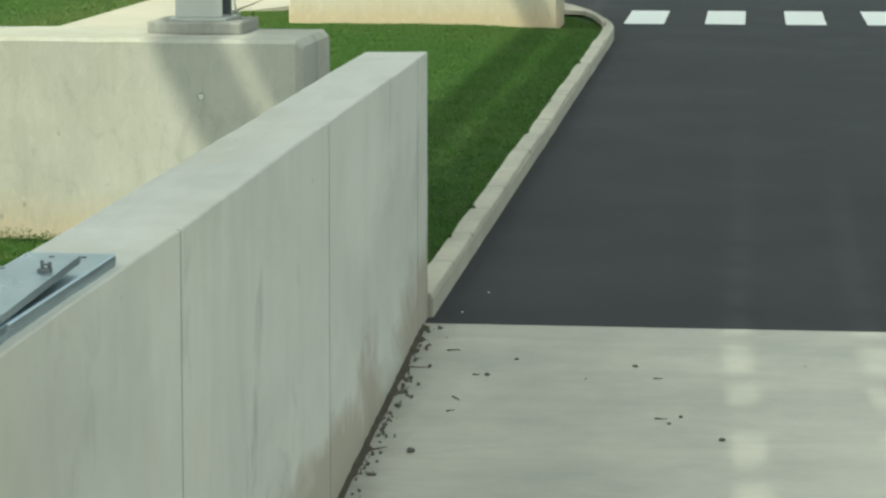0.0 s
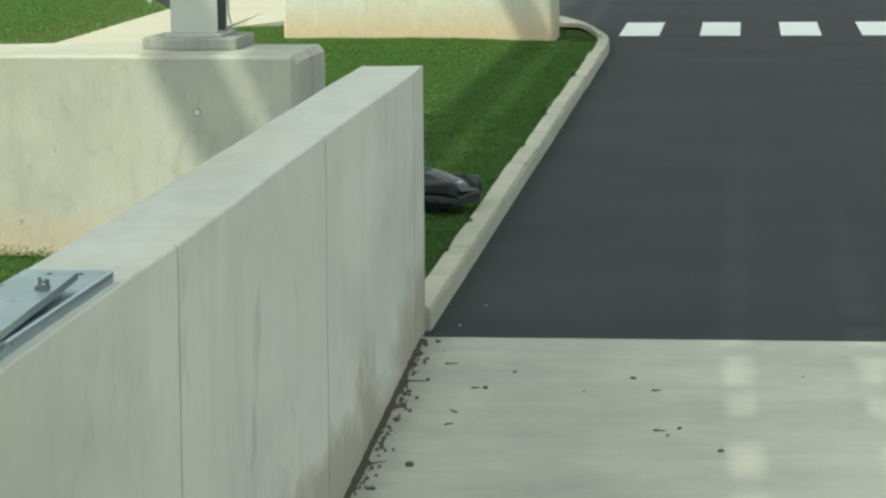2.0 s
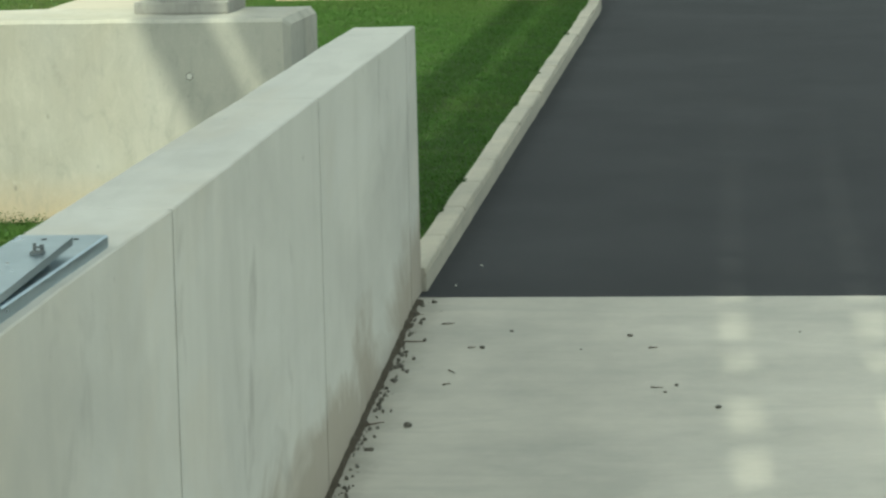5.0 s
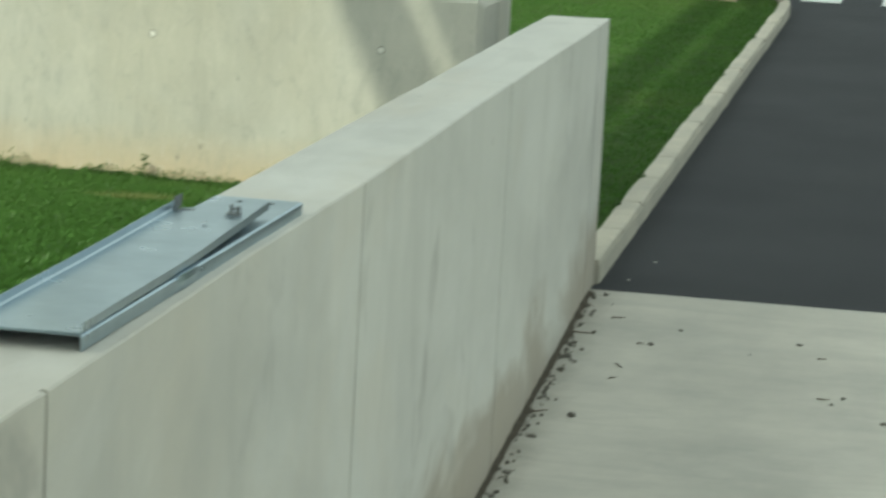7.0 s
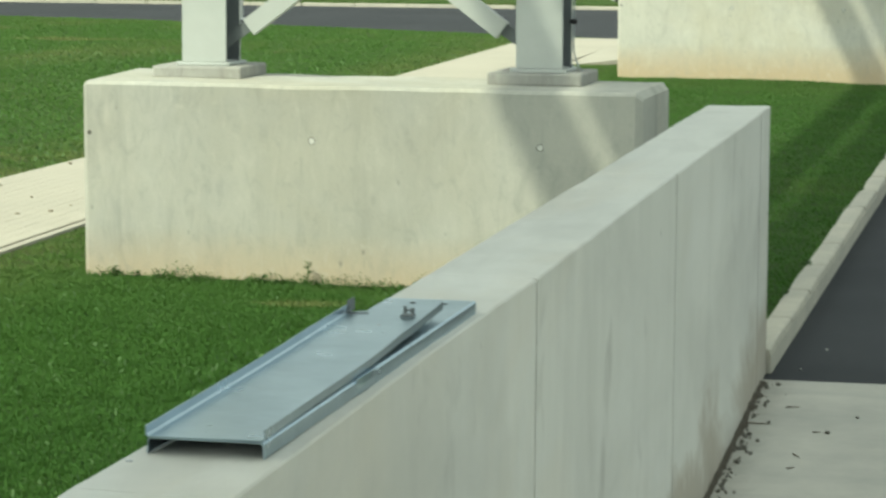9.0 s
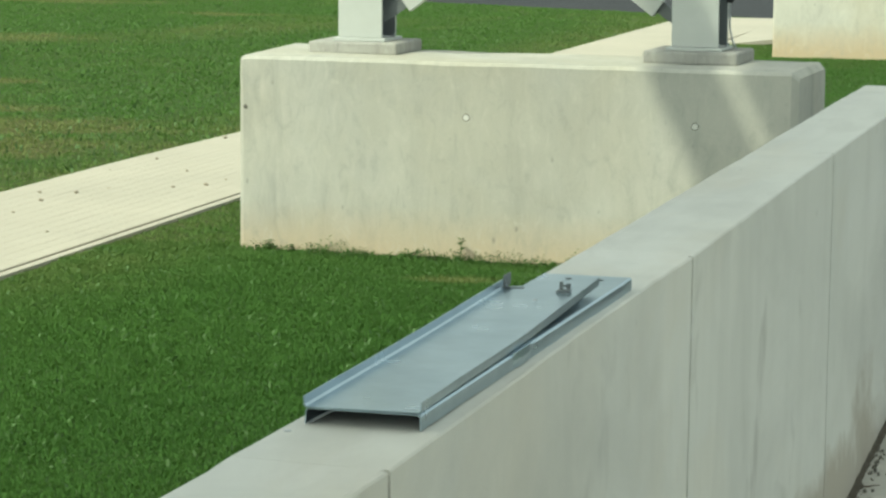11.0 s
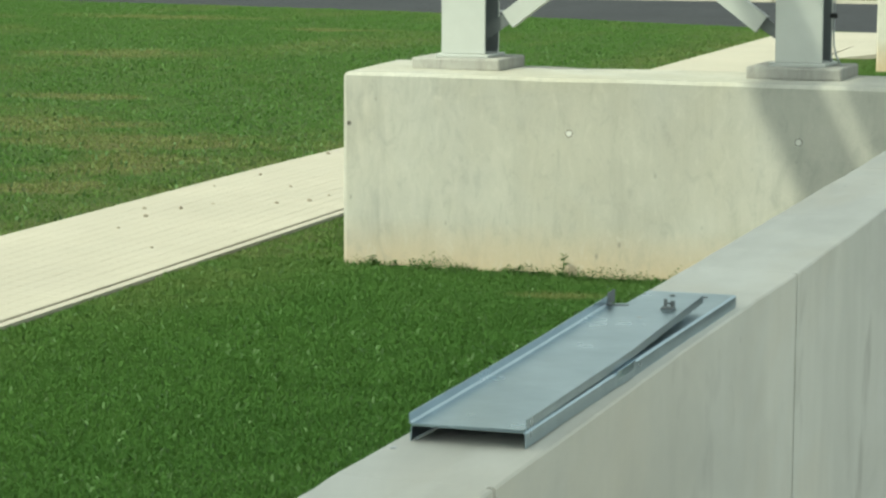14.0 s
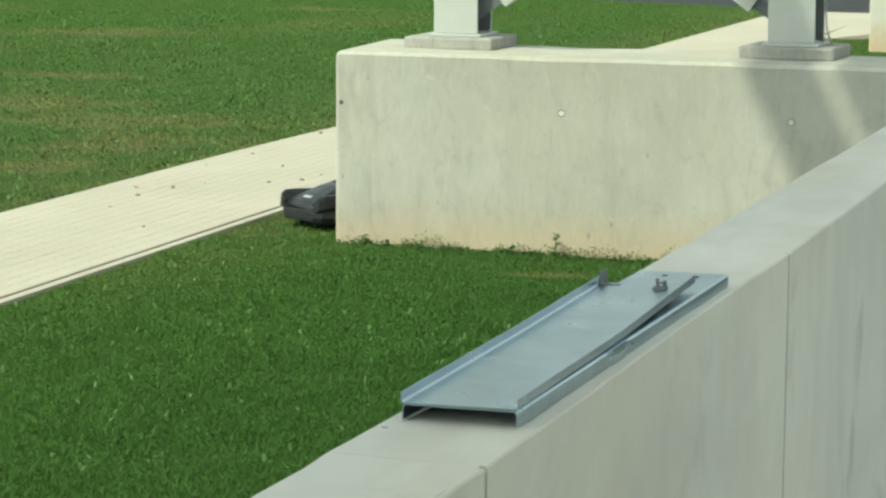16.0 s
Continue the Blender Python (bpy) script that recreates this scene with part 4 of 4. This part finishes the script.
def build_trays():
    lower = thing("cable_tray", "galvanised steel cable tray lying upside down on the wall", "cable tray", pose(-1.600, 4.875, WALL_TOP + 0.0325, 0, 0, -0.35), "loose cable trays")
    part("channel", channel(0.226, 1.80, 0.0312, up=False, wave=0.0016), M_GALV, lower)
    part("end_web", box((-0.110, 0.30, -0.031), (0.110, 0.302, -0.003)), M_DARK, lower)
    part("strut", rod((-0.108, 0.012, -0.030), (-0.062, 0.05, -0.004), 0.003, sides=6), M_ZINC, lower)
    for x in (-0.03, 0.05):
        part("bolt_hole", rod((x, 1.73, -0.001), (x, 1.73, 0.0012), 0.007, sides=10), M_DARK, lower)
    dent = loft([[(0.1125 + 0.0045 * b, y, -0.030), (0.1135 + 0.006 * b, y, -0.012), (0.1135 + 0.003 * b, y, 0.003), (0.1115, y, 0.003), (0.1115, y, -0.030)]
                 for y, b in ((0.66, 0), (0.69, 0.8), (0.73, 1), (0.78, 0.7), (0.81, 0))])
    part("dented_lap", dent, M_GALV, lower, "buckled lap on the tray side")
    upper = thing("cable_tray", "galvanised steel cable tray with upright sides stacked on another", "cable tray", pose(-1.598, 4.865, WALL_TOP + 0.0335, 0, 0.25, 0.5), "loose cable trays")
    part("channel", channel(0.230, 1.53, 0.022, rise=sprung, wave=0.0007), M_GALV, upper)
    far = sprung(1.5)
    tab = bmesh.new()
    add_box(tab, (-0.113, 1.505, 0.3 * far), (-0.111, 1.575, 0.3 * far + 0.030))
    add_box(tab, (-0.113, 1.49, 0.3 * far + 0.0026), (-0.058, 1.503, 0.3 * far + 0.0052))
    add_box(tab, (-0.104, 1.488, 0.3 * far + 0.0026), (-0.101, 1.491, 0.3 * far + 0.024))
    part("end_tab", tab, M_RECESS, upper, "dark bent end tab")
    clip = bmesh.new()
    add_box(clip, (0.036, 1.425, 0.7 * far + 0.0005), (0.066, 1.455, far + 0.0035))
    add_box(clip, (0.038, 1.450, far + 0.002), (0.046, 1.453, far + 0.021), 0, 1)
    add_box(clip, (0.054, 1.452, far + 0.002), (0.064, 1.455, far + 0.017), 0, 1)
    add_box(clip, (0.044, 1.448, far + 0.009), (0.060, 1.452, far + 0.014), 0, 1)
    part("spring_clip", clip, M_RECESS, upper, "dark bent spring clip")
    part("rivet", rod((0.015, 1.30, sprung(1.3) + 0.002), (0.015, 1.30, sprung(1.3) + 0.0045), 0.005, sides=10), M_BADGE, upper)
    chip = box((-0.006, -0.005, 0), (0.006, 0.005, 0.004), 0.001)
    ob = part("mortar_chip", chip, M_BADGE)
    ob.matrix_basis = pose(-1.722, 4.80, WALL_TOP + 0.0005, 0, 0, 30)
    tagged(ob, "tiny white mortar chip on the wall top", "debris")


build_trays()


# ---- small litter, weeds, cable ----
def pebble(r, seed):
    rnd = random.Random(seed)
    bm = bmesh.new()
    bmesh.ops.create_icosphere(bm, subdivisions=2, radius=r)
    k = [rnd.uniform(0.7, 1.25) for _ in range(3)]
    for v in bm.verts:
        d = 1 + 0.35 * noise.noise(v.co / r * 0.9 + Vector((seed, 0, 0)))
        v.co = Vector((v.co.x * k[0] * d, v.co.y * k[1] * d, v.co.z * 0.55 * d + 0.5 * r))
    return bm


def twig(length, seed):
    rnd = random.Random(seed)
    bm = bmesh.new()
    p = Vector((-length / 2, 0, 0.004))
    for k in range(4):
        q = p + Vector((length / 4, rnd.uniform(-0.006, 0.006), rnd.uniform(-0.001, 0.002)))
        add_rod(bm, p, q, 0.0032 - 0.0005 * k, 0.0028 - 0.0005 * k, 7)
        p = q
    return bm


STONES = [(-0.954, 12.291, 0.011), (-1.059, 12.004, 0.018), (-0.42, 12.203, 0.014), (-0.625, 11.977, 0.007), (-0.242, 11.294, 0.012), (-0.196, 11.40, 0.012),
          (-0.023, 11.074, 0.015), (-1.253, 10.808, 0.026), (-1.358, 12.825, 0.016), (-1.385, 11.69, 0.022), (-1.386, 11.472, 0.020), (0.33, 12.27, 0.007)]
TWIGS = [(-1.251, 12.419, 0.06, 10), (-1.105, 12.002, 0.035, -5), (-0.31, 11.993, 0.04, 0), (-1.151, 11.609, 0.09, -60), (-0.277, 11.368, 0.05, 5),
         (-1.379, 10.827, 0.06, 15), (-1.158, 11.411, 0.035, 30), (-1.377, 12.113, 0.10, 0)]
for k, (x, y, r) in enumerate(STONES):
    ob = tagged(part("pebble", pebble(0.78 * r, k), M_STONE, None, "", True), "small dark pebble lying on the concrete ramp", "pebble", "ramp litter")
    ob.matrix_basis = pose(x, y, apron_z(y) + 0.002, 0, 0, 37 * k)
for k, (x, y, length, turn) in enumerate(TWIGS):
    ob = tagged(part("twig", twig(length, k), M_TWIG), "short dry twig lying on the concrete ramp", "twig", "ramp litter")
    ob.matrix_basis = pose(x, y, apron_z(y) + 0.003, 0, 0, turn)
for k, (x, y) in enumerate(((-1.225, 13.83), (-1.30, 13.25))):
    ob = tagged(part("pebble", pebble(0.008, 30 + k), M_PLUG, None, "", True), "pale gravel chip on the asphalt", "pebble")
    ob.matrix_basis = pose(x, y, ROAD_Z)
CRUMBS = [(-7.258, 17.16), (-7.229, 17.917), (-6.968, 15.925), (-6.875, 16.223), (-6.516, 16.409), (-6.357, 16.576), (-6.348, 16.913), (-6.76, 17.284), (-7.286, 19.421),
          (-6.939, 14.93), (-7.179, 15.848), (-7.008, 15.483), (-6.40, 14.2), (-6.7, 18.4)]
for k, (x, y) in enumerate(CRUMBS):
    ob = tagged(part("earth_crumb", pebble(0.009 + 0.004 * (k % 3), 50 + k), M_CRUMB, None, "", True), "brown crumb of earth on the cream footpath", "debris", "path litter")
    ob.matrix_basis = pose(x, y, 0.006, 0, 0, 50 * k)


def build_gutter():
    """Earth, leaf crumbs and grit gathered along the foot of the wall."""
    rings = []
    for y in steps(4.0, 12.88, 0.03):
        w = 0.020 + 0.040 * max(0.0, noise.noise((2.2 * y, 1.0, 0))) + 0.040 * max(0.0, noise.noise((9 * y, 4.0, 0)))
        h = 0.008 + 0.014 * abs(noise.noise((6 * y, 8.0, 0)))
        z = apron_z(y)
        rings.append([(WALL_R - 0.01, y, z - 0.02), (WALL_R - 0.01, y, z + h + 0.006), (WALL_R + 0.35 * w, y, z + h), (WALL_R + w, y, z + 0.004), (WALL_R + w, y, z - 0.02)])
    tagged(part("gutter_dirt", loft(rings), M_EARTH), "dark line of damp earth along the foot of the wall", "dirt", kind="stuff")
    rnd, bm = random.Random(8), bmesh.new()
    for k in range(430):
        y = rnd.uniform(8.8, 12.9)
        if noise.noise((1.9 * y, 3.0, 2.0)) + 0.35 < rnd.random() * 0.9:
            continue
        x = WALL_R + 0.03 + abs(rnd.gauss(0, 0.036))
        r = rnd.uniform(0.003, 0.010) * (1.3 if rnd.random() < 0.15 else 1)
        m = Matrix.Translation((x, y, apron_z(y) + 0.4 * r + 0.003)) @ Euler([rnd.uniform(0, 6) for _ in range(3)]).to_matrix().to_4x4() @ Matrix.Diagonal((r * rnd.uniform(0.7, 2.2), r, r * 0.6, 1))
        bmesh.ops.create_icosphere(bm, subdivisions=1, radius=1.0, matrix=m)
    tagged(part("gutter_crumbs", bm, M_STONE), "scattered dark grit and leaf crumbs beside the wall", "dirt", kind="stuff")


build_gutter()


def leaf(bm, root, tip, wide):
    root, tip = Vector(root), Vector(tip)
    d = tip - root
    side = d.cross(Vector((0.2, 0.1, 1))).normalized() * wide
    mid = root + 0.5 * d + Vector((0, 0, 0.12 * d.length))
    pts = [bm.verts.new(p) for p in (root, mid + side, tip, mid - side)]
    bm.faces.new(pts[:3]), bm.faces.new((pts[0], pts[2], pts[3]))


def build_weed(x, y, high, seed, group="weeds by the plinth"):
    rnd = random.Random(seed)
    weed = thing("weed", "small green broad-leaved weed growing at the " + ("kerb joint" if "kerb" in group else "plinth foot"), "weed", pose(x, y, lawn_z(x, y)), group)
    stem = bmesh.new()
    add_rod(stem, (0, 0, 0), (0.01, -0.005, high), 0.0025, 0.0015, 6)
    part("stem", stem, M_LEAF, weed)
    for k in range(9):
        bm = bmesh.new()
        z, a = high * rnd.uniform(0.25, 1.0), rnd.uniform(0, 6.28)
        r = rnd.uniform(0.02, 0.045)
        for f in (-0.5, 0.5):
            leaf(bm, (0.01 * z / high, 0, z), (r * math.cos(a + f), r * math.sin(a + f), z + rnd.uniform(-0.012, 0.02)), 0.009)
        part("leaf", bm, M_LEAF, weed)


def build_foot_weeds():
    """Ragged low leaves crowding against the plinth."""
    rnd, bm = random.Random(12), bmesh.new()
    for k in range(2600):
        x = rnd.uniform(-5.12, -2.3)
        d = abs(rnd.gauss(0, 0.06))
        y = 14.03 - 0.028 * (x + 5.2) - d
        crowd = 0.5 + 0.9 * noise.noise((3.1 * x, 2.0, 0)) + 0.6 * noise.noise((11 * x, 7.0, 0))
        if crowd < 0.15 or rnd.random() > crowd + 0.3:
            continue
        z = lawn_z(x, y) + 0.006 + rnd.random() * 0.095 * min(1.2, crowd) * max(0.2, 1 - d / 0.14)
        a, r = rnd.uniform(0, 6.28), rnd.uniform(0.010, 0.022)
        leaf(bm, (x, y, z), (x + r * math.cos(a), y + r * math.sin(a), z + rnd.uniform(-0.004, 0.012)), 0.006)
    tagged(part("foot_weeds", bm, M_LEAF), "ragged low weeds crowding the foot of the plinth", "weeds", kind="stuff")


build_foot_weeds()
for k, (x, y, h) in enumerate(((-3.95, 13.97, 0.12), (-5.01, 14.0, 0.07), (-4.90, 14.01, 0.045), (-4.2, 13.97, 0.04))):
    build_weed(x, y, h, 70 + k)


for k, (x, y, h) in enumerate(((-1.545, 16.1, 0.05), (-1.54, 20.1, 0.045), (-1.545, 26.1, 0.05), (-1.55, 14.9, 0.03), (-1.55, 22.4, 0.09))):
    build_weed(x, y, h, 90 + k, "weeds by the kerb")


def tube(points, r, sides=8):
    """A bent cable through the points."""
    pts = [Vector(p) for p in points]
    rings = []
    for k, p in enumerate(pts):
        d = (pts[min(k + 1, len(pts) - 1)] - pts[max(k - 1, 0)]).normalized()
        u = d.orthogonal().normalized()
        if rings and u.dot(keep) < 0:
            u = -u
        keep, v = u, d.cross(u)
        rings.append([p + r * (math.cos(2 * math.pi * i / sides) * u + math.sin(2 * math.pi * i / sides) * v) for i in range(sides)])
    return loft(rings)


cable = part("earth_cable", tube([(-2.655, 14.60, 3.2), (-2.655, 14.60, 1.45), (-2.66, 14.60, 1.30), (-2.655, 14.59, 1.21), (-2.64, 14.58, 1.15), (-2.62, 14.57, 1.115), (-2.60, 14.56, 1.096)], 0.0045), M_ZINC)
tagged(cable, "thin dark earthing cable hanging down beside a steel column", "cable")
clamp = part("cable_clamp", box((-2.678, 14.585, 1.345), (-2.640, 14.612, 1.37), 0.004), M_DARK)
tagged(clamp, "small black clamp holding a cable to the column", "clamp")

# ---- beyond the cross road ----
pole = thing("lamp_pole", "slim light grey steel pole at the far lawn edge", "pole", pose(-12.95, 42.3, -0.1))
part("shaft", rod((0, 0, 0), (0, 0, 6), 0.045, 0.03, 14), M_STEEL, pole)
part("foot_plate", box((-0.12, -0.12, 0.0), (0.12, 0.12, 0.02), 0.004), M_ZINC, pole)
for x, y in ((-13.64, 50.4), (-8.25, 50.2), (-19.2, 50.6)):
    post = thing("marker_post", "thin dark post on the far roadside verge", "post", pose(x, y, -0.04), "verge posts")
    part("shaft", rod((0, 0, -0.1), (0, 0, 1.1), 0.035, sides=10), M_DARK, post)
    part("cap", rod((0, 0, 1.1), (0, 0, 1.13), 0.042, 0.02, 10), M_ZINC, post)
rail = thing("barrier_rail", "pale sloping barrier rail beyond the far kerb", "barrier", pose(-8.75, 50.3, -0.08))
part("rail", brace((-0.35, 0, 0.10), (0.45, 0.1, 0.38), 0.08, 0.03), M_STEEL, rail)
part("leg", box((-0.37, -0.03, -0.1), (-0.31, 0.03, 0.14)), M_STEEL, rail)
part("leg", box((0.38, 0.07, -0.1), (0.44, 0.13, 0.36)), M_STEEL, rail)


def motions():
    walk(mower, MOWER_ROWS)


motions()
